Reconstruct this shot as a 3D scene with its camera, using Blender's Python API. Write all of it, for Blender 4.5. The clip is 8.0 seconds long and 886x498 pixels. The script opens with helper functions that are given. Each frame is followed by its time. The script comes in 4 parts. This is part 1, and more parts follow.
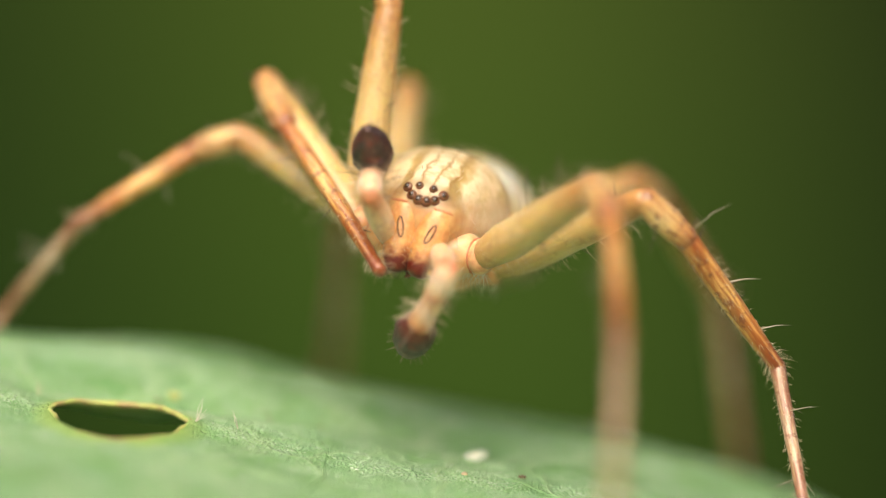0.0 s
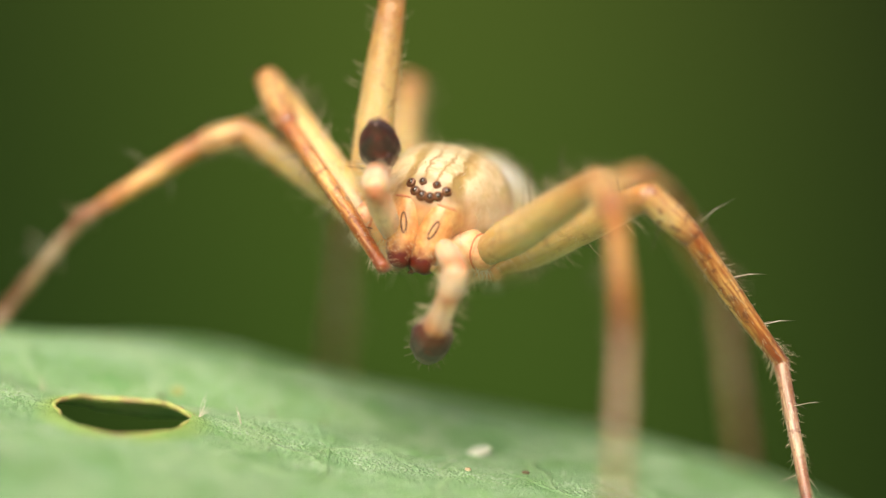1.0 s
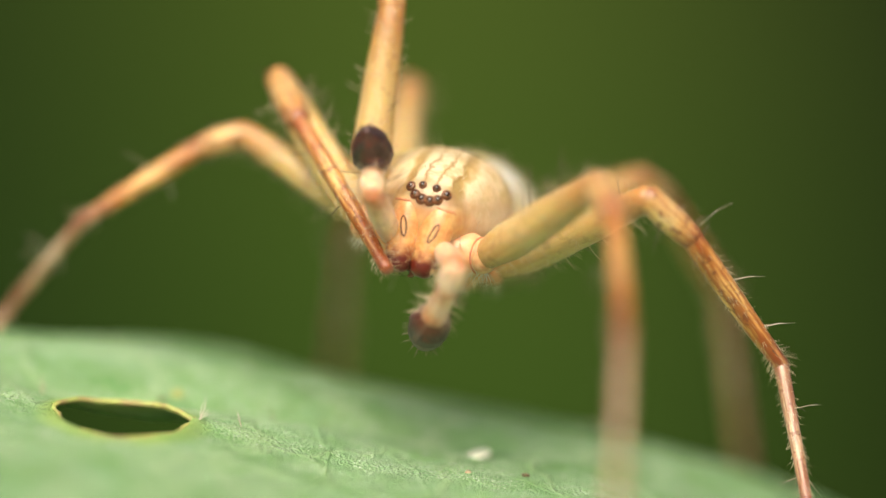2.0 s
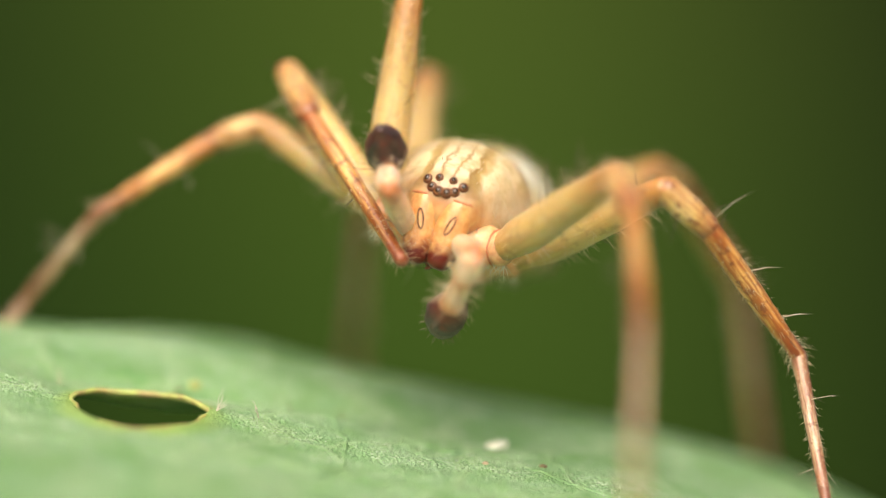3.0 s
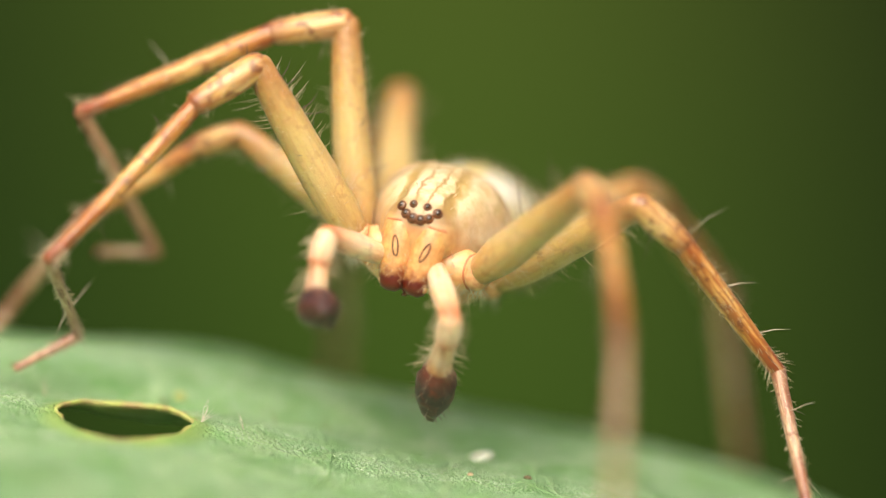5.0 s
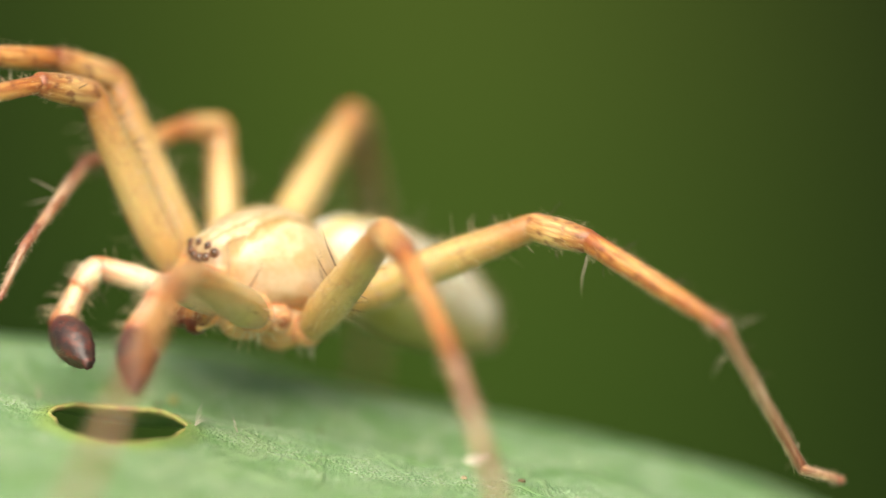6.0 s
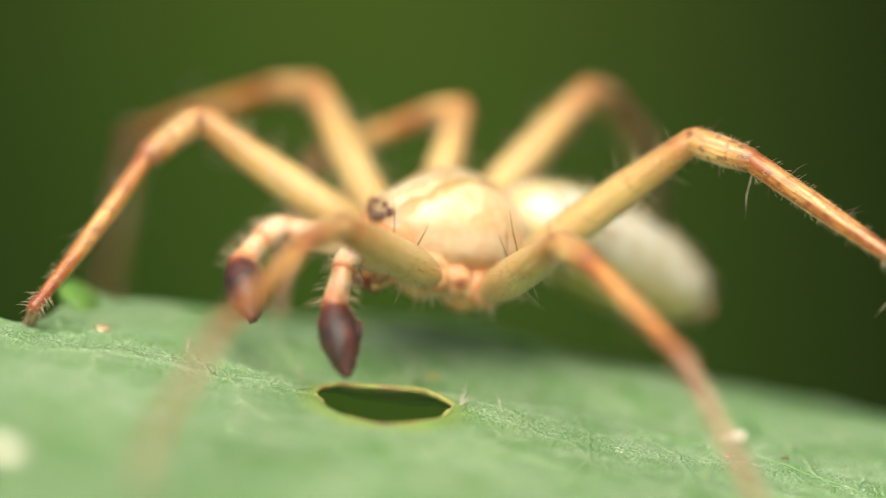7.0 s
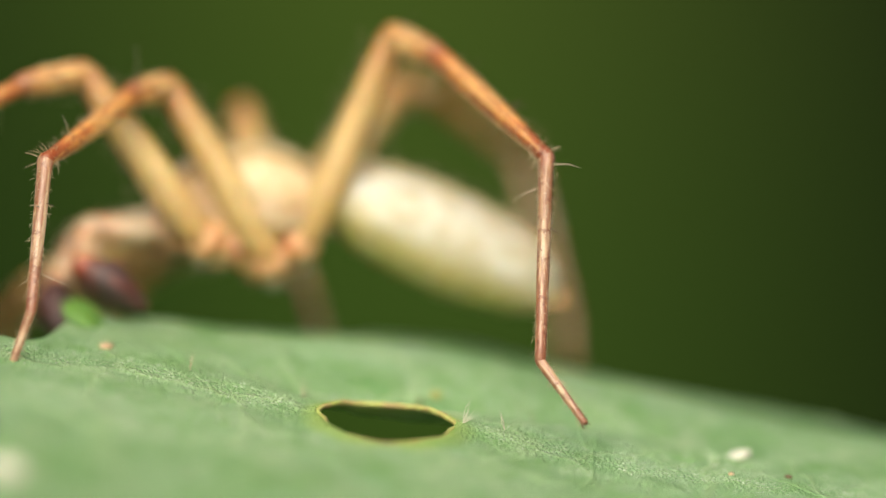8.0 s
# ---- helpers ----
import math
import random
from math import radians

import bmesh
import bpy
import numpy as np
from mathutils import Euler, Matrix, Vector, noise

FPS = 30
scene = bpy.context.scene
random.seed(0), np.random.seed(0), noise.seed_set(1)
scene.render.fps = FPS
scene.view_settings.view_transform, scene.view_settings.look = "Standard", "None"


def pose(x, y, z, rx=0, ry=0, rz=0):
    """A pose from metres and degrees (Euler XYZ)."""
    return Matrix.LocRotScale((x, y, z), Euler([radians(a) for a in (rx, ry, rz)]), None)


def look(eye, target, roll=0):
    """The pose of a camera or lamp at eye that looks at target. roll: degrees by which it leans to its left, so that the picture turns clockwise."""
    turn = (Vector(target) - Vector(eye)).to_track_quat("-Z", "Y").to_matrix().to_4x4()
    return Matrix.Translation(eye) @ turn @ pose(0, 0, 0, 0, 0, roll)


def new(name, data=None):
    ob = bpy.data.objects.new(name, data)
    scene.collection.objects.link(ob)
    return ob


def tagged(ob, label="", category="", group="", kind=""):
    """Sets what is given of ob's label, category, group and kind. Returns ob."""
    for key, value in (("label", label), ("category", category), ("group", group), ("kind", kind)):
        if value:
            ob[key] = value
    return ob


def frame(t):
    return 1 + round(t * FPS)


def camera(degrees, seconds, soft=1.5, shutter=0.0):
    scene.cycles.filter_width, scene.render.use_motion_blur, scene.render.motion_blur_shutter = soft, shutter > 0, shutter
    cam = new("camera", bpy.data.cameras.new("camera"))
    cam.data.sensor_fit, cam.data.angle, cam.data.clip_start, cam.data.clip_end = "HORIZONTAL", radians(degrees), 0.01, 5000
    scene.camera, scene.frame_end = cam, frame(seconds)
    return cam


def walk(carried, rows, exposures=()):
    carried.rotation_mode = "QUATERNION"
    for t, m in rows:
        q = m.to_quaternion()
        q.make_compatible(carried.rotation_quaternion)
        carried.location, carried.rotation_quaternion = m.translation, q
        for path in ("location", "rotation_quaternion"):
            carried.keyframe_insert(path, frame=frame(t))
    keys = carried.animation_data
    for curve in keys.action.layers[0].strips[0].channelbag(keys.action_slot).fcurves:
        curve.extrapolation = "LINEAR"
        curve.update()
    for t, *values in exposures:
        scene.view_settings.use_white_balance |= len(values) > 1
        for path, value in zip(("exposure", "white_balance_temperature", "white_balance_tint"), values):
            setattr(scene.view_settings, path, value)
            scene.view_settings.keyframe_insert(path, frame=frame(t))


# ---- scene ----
MM = 1e-3
PX = 1e-5          # one unit of the plan, a hundredth of a millimetre

# ---- camera: a macro lens that slides and pans a little sideways ----
cam = camera(5.61, 8.0, soft=1.15, shutter=0.18)
cam.data.dof.use_dof = True
cam.data.dof.focus_distance = 0.1603
cam.data.dof.aperture_fstop = 25
walk(cam, [
    (0.0, pose(0.000000, -0.154512, 0.041657, 76.000, 0, -0.000)),
    (0.2, pose(-0.000080, -0.154524, 0.041609, 76.000, 0, -0.000)),
    (0.5, pose(-0.000110, -0.154546, 0.041521, 76.000, 0, -0.000)),
    (0.7, pose(-0.000110, -0.154538, 0.041550, 76.000, 0, -0.000)),
    (1.0, pose(-0.000060, -0.154531, 0.041580, 76.000, 0, -0.000)),
    (1.2, pose(-0.000030, -0.154526, 0.041599, 76.000, 0, -0.000)),
    (1.5, pose(-0.000080, -0.154524, 0.041609, 76.000, 0, -0.000)),
    (1.7, pose(-0.000060, -0.154519, 0.041628, 76.000, 0, -0.000)),
    (2.8, pose(-0.000160, -0.154541, 0.041541, 76.000, 0, -0.000)),
    (3.0, pose(-0.000370, -0.154558, 0.041473, 76.000, 0, -0.000)),
    (3.2, pose(-0.000320, -0.154553, 0.041492, 76.000, 0, -0.000)),
    (3.5, pose(-0.000340, -0.154531, 0.041580, 76.000, 0, -0.000)),
    (3.8, pose(-0.000250, -0.154536, 0.041560, 76.000, 0, -0.000)),
    (4.0, pose(-0.000290, -0.154536, 0.041560, 76.000, 0, -0.000)),
    (4.2, pose(-0.000270, -0.154538, 0.041550, 76.000, 0, -0.000)),
    (5.3, pose(-0.000030, -0.154495, 0.041725, 76.000, 0, -0.000)),
    (5.5, pose(0.000000, -0.154490, 0.041745, 76.000, 0, -0.000)),
    (5.8, pose(-0.000020, -0.154490, 0.041745, 76.000, 0, -0.000)),
    (6.0, pose(0.000010, -0.154495, 0.041725, 76.000, 0, -0.000)),
    (6.1, pose(-0.000280, -0.154502, 0.041735, 76.000, 0, -0.100)),
    (6.2, pose(-0.001083, -0.154444, 0.042023, 75.850, 0, -0.350)),
    (6.3, pose(-0.001916, -0.154370, 0.042349, 75.700, 0, -0.600)),
    (6.4, pose(-0.003083, -0.154288, 0.042685, 75.550, 0, -0.900)),
    (6.5, pose(-0.004829, -0.154178, 0.043050, 75.400, 0, -1.200)),
    (6.6, pose(-0.005270, -0.154111, 0.043246, 75.320, 0, -1.160)),
    (6.7, pose(-0.005911, -0.154038, 0.043452, 75.240, 0, -1.120)),
    (6.8, pose(-0.006282, -0.153971, 0.043657, 75.160, 0, -1.080)),
    (6.9, pose(-0.006824, -0.153901, 0.043862, 75.080, 0, -1.040)),
    (7.0, pose(-0.007385, -0.153829, 0.044077, 75.000, 0, -1.000)),
    (7.1, pose(-0.007573, -0.153794, 0.044184, 74.960, 0, -0.940)),
    (7.2, pose(-0.007642, -0.153759, 0.044301, 74.920, 0, -0.880)),
    (7.3, pose(-0.007780, -0.153720, 0.044428, 74.880, 0, -0.820)),
    (7.4, pose(-0.007649, -0.153683, 0.044564, 74.840, 0, -0.760)),
    (7.5, pose(-0.007627, -0.153636, 0.044730, 74.800, 0, -0.700)),
    (7.6, pose(-0.007331, -0.153655, 0.044680, 74.840, 0, -0.720)),
    (7.7, pose(-0.006805, -0.153670, 0.044660, 74.880, 0, -0.740)),
    (7.8, pose(-0.006779, -0.153694, 0.044581, 74.920, 0, -0.760)),
    (7.9, pose(-0.006833, -0.153722, 0.044484, 74.960, 0, -0.780)),
    (8.0, pose(-0.006897, -0.153750, 0.044386, 75.000, 0, -0.800)),
], exposures=[(0.0, 0.10, 6850, 3), (6.2, 0.17, 6850, 3), (7.0, 0.07, 6800, 2), (7.5, -0.13, 6800, 2), (8.0, -0.17, 6800, 2)])

# ---- world and light ----
SUN_EL, SUN_AZ = 59.0, -172.0
world = bpy.data.worlds.new("sky")
scene.world = world
world.use_nodes = True
sky = world.node_tree.nodes.new("ShaderNodeTexSky")
sky.sky_type = "NISHITA"
sky.sun_disc = False
sky.sun_elevation, sky.sun_rotation = radians(SUN_EL), radians(SUN_AZ)
sky.air_density, sky.dust_density, sky.ozone_density = 0.35, 9.0, 0.0
background = world.node_tree.nodes["Background"]
background.inputs["Strength"].default_value = 0.15
world.node_tree.links.new(sky.outputs["Color"], background.inputs["Color"])
sun_data = bpy.data.lights.new("sun", "SUN")
sun_data.energy, sun_data.angle, sun_data.color = 3.0, radians(80), (1.0, 0.955, 0.87)
sun = new("sun", sun_data)
sun.matrix_world = look((0, 0, 1), (0, 0, 0))
sun.rotation_mode = "XYZ"
sun_from = Vector((math.sin(radians(SUN_AZ)) * math.cos(radians(SUN_EL)), math.cos(radians(SUN_AZ)) * math.cos(radians(SUN_EL)), math.sin(radians(SUN_EL))))
sun.matrix_world = look(sun_from, (0, 0, 0))


# ---- materials ----
class Mat:
    """A small helper round a node material."""

    def __init__(self, name):
        self.m = bpy.data.materials.new(name)
        self.m.use_nodes = True
        self.t = self.m.node_tree
        self.b = self.t.nodes["Principled BSDF"]

    def node(self, kind, **values):
        n = self.t.nodes.new(kind)
        for key, value in values.items():
            n.inputs[key].default_value = value
        return n

    def link(self, a, b):
        self.t.links.new(a, b)

    def coords(self, per_metre=1000.0, which="Object"):
        """Coordinates in millimetres."""
        c = self.t.nodes.new("ShaderNodeTexCoord")
        m = self.node("ShaderNodeMapping", Scale=(per_metre,) * 3)
        self.link(c.outputs[which], m.inputs["Vector"])
        return m.outputs["Vector"]

    def noise(self, vec, scale, detail=4.0, rough=0.55):
        n = self.node("ShaderNodeTexNoise", Scale=scale, Detail=detail, Roughness=rough)
        self.link(vec, n.inputs["Vector"])
        return n.outputs["Fac"]

    def ramp(self, fac, stops):
        r = self.t.nodes.new("ShaderNodeValToRGB")
        e = r.color_ramp.elements
        while len(e) < len(stops):
            e.new(0.5)
        for el, (pos, col) in zip(e, stops):
            el.position = pos
            el.color = (*col, 1) if len(col) == 3 else col
        self.link(fac, r.inputs["Fac"])
        return r.outputs["Color"]

    def grey(self, fac, lo, hi):
        n = self.node("ShaderNodeMapRange")
        n.inputs["From Min"].default_value, n.inputs["From Max"].default_value = lo, hi
        self.link(fac, n.inputs["Value"])
        return n.outputs["Result"]

    def mix(self, fac, a, b, blend="MIX"):
        n = self.t.nodes.new("ShaderNodeMix")
        n.data_type, n.blend_type = "RGBA", blend
        for sock, v in ((n.inputs[0], fac), (n.inputs[6], a), (n.inputs[7], b)):
            if isinstance(v, (int, float)):
                sock.default_value = v
            elif isinstance(v, tuple):
                sock.default_value = (*v, 1)
            else:
                self.link(v, sock)
        return n.outputs[2]

    def math(self, op, a, b=0.0, c=0.0):
        n = self.t.nodes.new("ShaderNodeMath")
        n.operation = op
        for sock, v in zip(n.inputs, (a, b, c)):
            if isinstance(v, (int, float)):
                sock.default_value = v
            else:
                self.link(v, sock)
        return n.outputs[0]

    def axes(self, vec):
        s = self.t.nodes.new("ShaderNodeSeparateXYZ")
        self.link(vec, s.inputs[0])
        return s.outputs

    def bump(self, height, depth, strength=0.6):
        n = self.node("ShaderNodeBump", Distance=depth, Strength=strength)
        self.link(height, n.inputs["Height"])
        self.link(n.outputs["Normal"], self.b.inputs["Normal"])

    def set(self, **values):
        for key, v in values.items():
            sock = self.b.inputs[key.replace("_", " ")]
            if hasattr(v, "is_output"):
                self.link(v, sock)
            else:
                sock.default_value = (*v, 1) if isinstance(v, tuple) and len(v) == 3 and key.endswith("Color") else v
        return self.m

    def flesh(self, weight, radius, scale):
        """Light that wanders inside the thin cuticle."""
        self.b.inputs["Subsurface Weight"].default_value = weight
        self.b.inputs["Subsurface Radius"].default_value = radius
        self.b.inputs["Subsurface Scale"].default_value = scale


def leg_material(name, pale, main, joint, spots, lines=0.7, glow=0.3, depth=0.18):
    """Amber cuticle, darker towards both joints, with freckles and lengthwise streaks."""
    k = Mat(name)
    z = k.axes(k.coords(1.0, "Generated"))[2]
    vec = k.coords()
    grain = k.noise(vec, 9.0, 5)
    along = k.math("ADD", z, k.math("MULTIPLY", k.math("SUBTRACT", grain, 0.5), 0.16))
    col = k.ramp(along, [(0.0, joint), (0.13, main), (0.45, pale), (0.70, main), (0.82, tuple((a + b) / 2 for a, b in zip(main, joint))), (0.92, joint)])
    stretch = k.node("ShaderNodeMapping", Scale=(13.0, 13.0, 1.5))
    k.link(vec, stretch.inputs["Vector"])
    streak = k.noise(stretch.outputs["Vector"], 1.0, 3)
    col = k.mix(k.math("MULTIPLY", k.grey(streak, 0.43, 0.60), lines), col, (main[0] * 0.50, main[1] * 0.26, main[2] * 0.20))
    col = k.mix(k.math("MULTIPLY", k.grey(streak, 0.44, 0.34), 0.5 * lines), col, tuple(min(0.86, 1.12 * c + 0.04) for c in pale))
    freck = k.noise(vec, 4.2, 3)
    col = k.mix(k.math("MULTIPLY", k.grey(freck, 0.56, 0.61), spots), col, (0.15, 0.042, 0.020))
    dots = k.noise(vec, 28.0, 2)
    col = k.mix(k.math("MULTIPLY", k.grey(dots, 0.54, 0.66), 0.16), col, (main[0] * 0.55, main[1] * 0.40, main[2] * 0.35))
    k.bump(k.math("ADD", streak, k.math("ADD", k.math("MULTIPLY", grain, 0.6), k.math("MULTIPLY", dots, 0.4))), 0.016 * MM, 1.0)
    k.flesh(glow, (1.0, 0.55, 0.2), depth * MM)
    return k.set(Base_Color=col, Roughness=0.34, Specular_IOR_Level=0.5, Coat_Weight=0.45, Coat_Roughness=0.2)


M_FEMUR = leg_material("amber_femur", (0.62, 0.46, 0.20), (0.55, 0.37, 0.14), (0.45, 0.22, 0.075), 0.18, 0.16, 0.65, 0.5)
M_PATELLA = leg_material("amber_patella", (0.70, 0.48, 0.21), (0.58, 0.33, 0.115), (0.30, 0.10, 0.040), 0.7, 0.6, 0.4)
M_TIBIA = leg_material("amber_tibia", (0.69, 0.41, 0.145), (0.54, 0.235, 0.06), (0.24, 0.055, 0.022), 0.62, 0.8, 0.4)
M_FOOT = leg_material("amber_foot", (0.56, 0.40, 0.27), (0.46, 0.28, 0.17), (0.32, 0.13, 0.08), 0.6, 0.8)
M_PALP_TIBIA = leg_material("red_palp_shin", (0.80, 0.60, 0.40), (0.68, 0.36, 0.18), (0.36, 0.075, 0.030), 0.3, 0.4, 0.4)
M_PALP = leg_material("pale_palp", (0.84, 0.68, 0.48), (0.78, 0.53, 0.33), (0.56, 0.19, 0.08), 0.25, 0.3, 0.5)


def plain_cuticle(name, main, second, rough, scale=7.0, flesh=0.2, coat=0.0):
    k = Mat(name)
    vec = k.coords()
    col = k.mix(k.grey(k.noise(vec, scale, 5), 0.35, 0.7), main, second)
    k.bump(k.noise(vec, 30.0, 3), 0.006 * MM, 0.6)
    k.flesh(flesh, (1.0, 0.45, 0.2), 0.12 * MM)
    return k.set(Base_Color=col, Roughness=rough, Coat_Weight=coat, Coat_Roughness=0.15)


M_COXA = plain_cuticle("peach_coxa", (0.80, 0.52, 0.27), (0.66, 0.30, 0.12), 0.34, scale=4.0, flesh=0.5, coat=0.2)
M_TROCHANTER = plain_cuticle("pink_trochanter", (0.78, 0.48, 0.25), (0.60, 0.22, 0.10), 0.34, scale=6.0, flesh=0.3, coat=0.2)


def bulb_material():
    """Dark purple-brown palp tip with red patches, reddest at its root."""
    k = Mat("bulb_purple_brown")
    vec = k.coords()
    z = k.axes(k.coords(1.0, "Generated"))[2]
    patch = k.noise(vec, 4.5, 4)
    col = k.mix(k.grey(patch, 0.46, 0.66), (0.040, 0.021, 0.021), (0.13, 0.026, 0.015))
    col = k.mix(k.math("MULTIPLY", k.grey(k.noise(vec, 15.0, 4), 0.45, 0.65), 0.5), col, (0.026, 0.015, 0.014))
    root = k.grey(k.math("ADD", z, k.math("MULTIPLY", k.math("SUBTRACT", patch, 0.5), 0.5)), 0.30, 0.10)
    col = k.mix(k.math("MULTIPLY", root, 0.7), col, (0.18, 0.038, 0.018))
    k.bump(k.noise(vec, 22.0, 4), 0.012 * MM, 0.8)
    return k.set(Base_Color=col, Roughness=0.50, Specular_IOR_Level=0.5, Coat_Weight=0.3, Coat_Roughness=0.3)


def chelicera_material():
    """Orange jaw that darkens to red-brown at its tip."""
    k = Mat("orange_chelicera")
    z = k.axes(k.coords(1.0, "Generated"))[2]
    vec = k.coords()
    n = k.noise(vec, 8.0, 5)
    main = k.mix(k.grey(n, 0.35, 0.7), (0.73, 0.40, 0.155), (0.58, 0.23, 0.075))
    side = k.node("ShaderNodeMapping", Scale=(16.0, 16.0, 2.5))
    k.link(vec, side.inputs["Vector"])
    main = k.mix(k.math("MULTIPLY", k.grey(k.noise(side.outputs["Vector"], 1.0, 3), 0.52, 0.68), 0.35), main, (0.46, 0.15, 0.05))
    tip = k.grey(k.math("ADD", z, k.math("MULTIPLY", k.math("SUBTRACT", n, 0.5), 0.24)), 0.66, 0.86)
    col = k.mix(tip, main, (0.12, 0.014, 0.007))
    k.bump(k.noise(vec, 30.0, 3), 0.006 * MM, 0.6)
    k.flesh(0.45, (1.0, 0.45, 0.2), 0.12 * MM)
    return k.set(Base_Color=col, Roughness=0.32, Coat_Weight=0.3, Coat_Roughness=0.2)


M_CHELICERA = chelicera_material()
M_FANG = plain_cuticle("fang_brown", (0.10, 0.018, 0.008), (0.16, 0.03, 0.01), 0.25, flesh=0.0, coat=0.5)
M_GROOVE = plain_cuticle("groove_brown", (0.13, 0.05, 0.018), (0.08, 0.03, 0.010), 0.5, flesh=0.0)
M_JOINT = plain_cuticle("joint_red", (0.42, 0.085, 0.03), (0.26, 0.045, 0.02), 0.3, flesh=0.1, coat=0.3)
M_FOLD = plain_cuticle("joint_fold_pink", (0.60, 0.24, 0.11), (0.50, 0.15, 0.07), 0.4, flesh=0.3)
M_EYE = plain_cuticle("eye_black", (0.018, 0.008, 0.005), (0.06, 0.020, 0.008), 0.1, flesh=0.0, coat=1.0)
M_EYE_RIM = plain_cuticle("eye_rim_brown", (0.17, 0.062, 0.020), (0.09, 0.028, 0.011), 0.35, flesh=0.1, coat=0.3)
M_BULB = bulb_material()
M_SCAR = plain_cuticle("scar_brown", (0.30, 0.08, 0.03), (0.45, 0.16, 0.06), 0.5, flesh=0.1)
M_BRISTLE = plain_cuticle("bristle_dark", (0.05, 0.03, 0.018), (0.09, 0.05, 0.03), 0.4, flesh=0.0)
M_TUFT = plain_cuticle("tuft_white", (0.74, 0.68, 0.58), (0.60, 0.50, 0.38), 0.4, flesh=0.0)
# spines that catch the light: their lit look is put into a pale colour
M_AWN = plain_cuticle("bristle_lit_pale", (0.52, 0.44, 0.34), (0.36, 0.28, 0.19), 0.3, flesh=0.0, coat=0.4)
M_FUZZ = plain_cuticle("fuzz_grey", (0.26, 0.20, 0.15), (0.18, 0.13, 0.09), 0.5, flesh=0.0)
M_DOWN = plain_cuticle("down_pale", (0.62, 0.50, 0.36), (0.50, 0.36, 0.22), 0.45, flesh=0.0)


def carapace_material():
    k = Mat("carapace_cream")
    vec = k.coords()
    x, y, z = k.axes(vec)
    wob = k.noise(vec, 2.4, 2)
    ax = k.math("ADD", k.math("ABSOLUTE", x), k.math("MULTIPLY", k.math("SUBTRACT", wob, 0.5), 0.40))
    band = k.ramp(k.math("DIVIDE", ax, 1.4), [(0.0, (0.74, 0.65, 0.47)), (0.06, (0.72, 0.59, 0.39)), (0.095, (0.32, 0.18, 0.065)), (0.13, (0.72, 0.61, 0.42)), (0.22, (0.72, 0.60, 0.39)), (0.27, (0.30, 0.18, 0.055)), (0.34, (0.46, 0.30, 0.11)), (0.42, (0.72, 0.57, 0.36)), (1.0, (0.68, 0.47, 0.26))])
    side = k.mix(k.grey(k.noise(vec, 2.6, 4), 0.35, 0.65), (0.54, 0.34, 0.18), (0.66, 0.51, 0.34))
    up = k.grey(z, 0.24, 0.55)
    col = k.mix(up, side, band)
    mask = k.math("MULTIPLY", k.grey(k.math("ADD", y, k.math("MULTIPLY", k.math("SUBTRACT", wob, 0.5), 0.3)), -1.17, -1.33), k.grey(z, 0.25, 0.33))
    face = k.math("MULTIPLY", k.grey(y, -0.75, -1.25), k.grey(z, 0.42, 0.12))
    col = k.mix(k.math("MULTIPLY", face, 0.85), col, k.mix(k.grey(wob, 0.4, 0.6), (0.68, 0.38, 0.14), (0.56, 0.24, 0.075)))
    col = k.mix(k.math("MULTIPLY", mask, 0.5), col, (0.26, 0.12, 0.045))
    fleck = k.noise(vec, 3.2, 3)
    col = k.mix(k.math("MULTIPLY", k.math("MULTIPLY", k.grey(fleck, 0.44, 0.62), k.grey(z, 0.1, 0.5)), 0.55), col, (0.42, 0.27, 0.09))
    olive = k.math("MULTIPLY", k.math("MULTIPLY", k.grey(k.noise(vec, 2.0, 3), 0.42, 0.56), k.grey(y, -0.9, -0.1)), k.grey(z, 0.35, 0.7))
    col = k.mix(k.math("MULTIPLY", olive, 0.45), col, (0.38, 0.26, 0.09))
    k.bump(k.noise(vec, 24.0, 4), 0.008 * MM, 0.6)
    k.flesh(0.3, (1.0, 0.5, 0.28), 0.18 * MM)
    return k.set(Base_Color=col, Roughness=0.38, Coat_Weight=0.35, Coat_Roughness=0.24)


def abdomen_material():
    k = Mat("abdomen_cream")
    vec = k.coords()
    x, y, z = k.axes(vec)
    n = k.noise(vec, 2.2, 4)
    # yellowish below by nature; the white top and dark underside partly paint overhead light
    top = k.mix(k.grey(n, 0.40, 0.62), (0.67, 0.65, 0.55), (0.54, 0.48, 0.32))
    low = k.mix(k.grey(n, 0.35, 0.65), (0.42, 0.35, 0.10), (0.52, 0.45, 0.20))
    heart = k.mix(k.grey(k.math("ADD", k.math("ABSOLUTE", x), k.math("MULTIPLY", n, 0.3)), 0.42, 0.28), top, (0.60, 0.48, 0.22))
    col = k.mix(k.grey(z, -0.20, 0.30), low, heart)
    k.bump(k.noise(vec, 20.0, 5), 0.012 * MM, 0.6)
    k.flesh(0.3, (1.0, 0.6, 0.25), 0.2 * MM)
    return k.set(Base_Color=col, Roughness=0.5, Coat_Weight=0.05, Coat_Roughness=0.4)


M_CARAPACE = carapace_material()
M_ABDOMEN = abdomen_material()


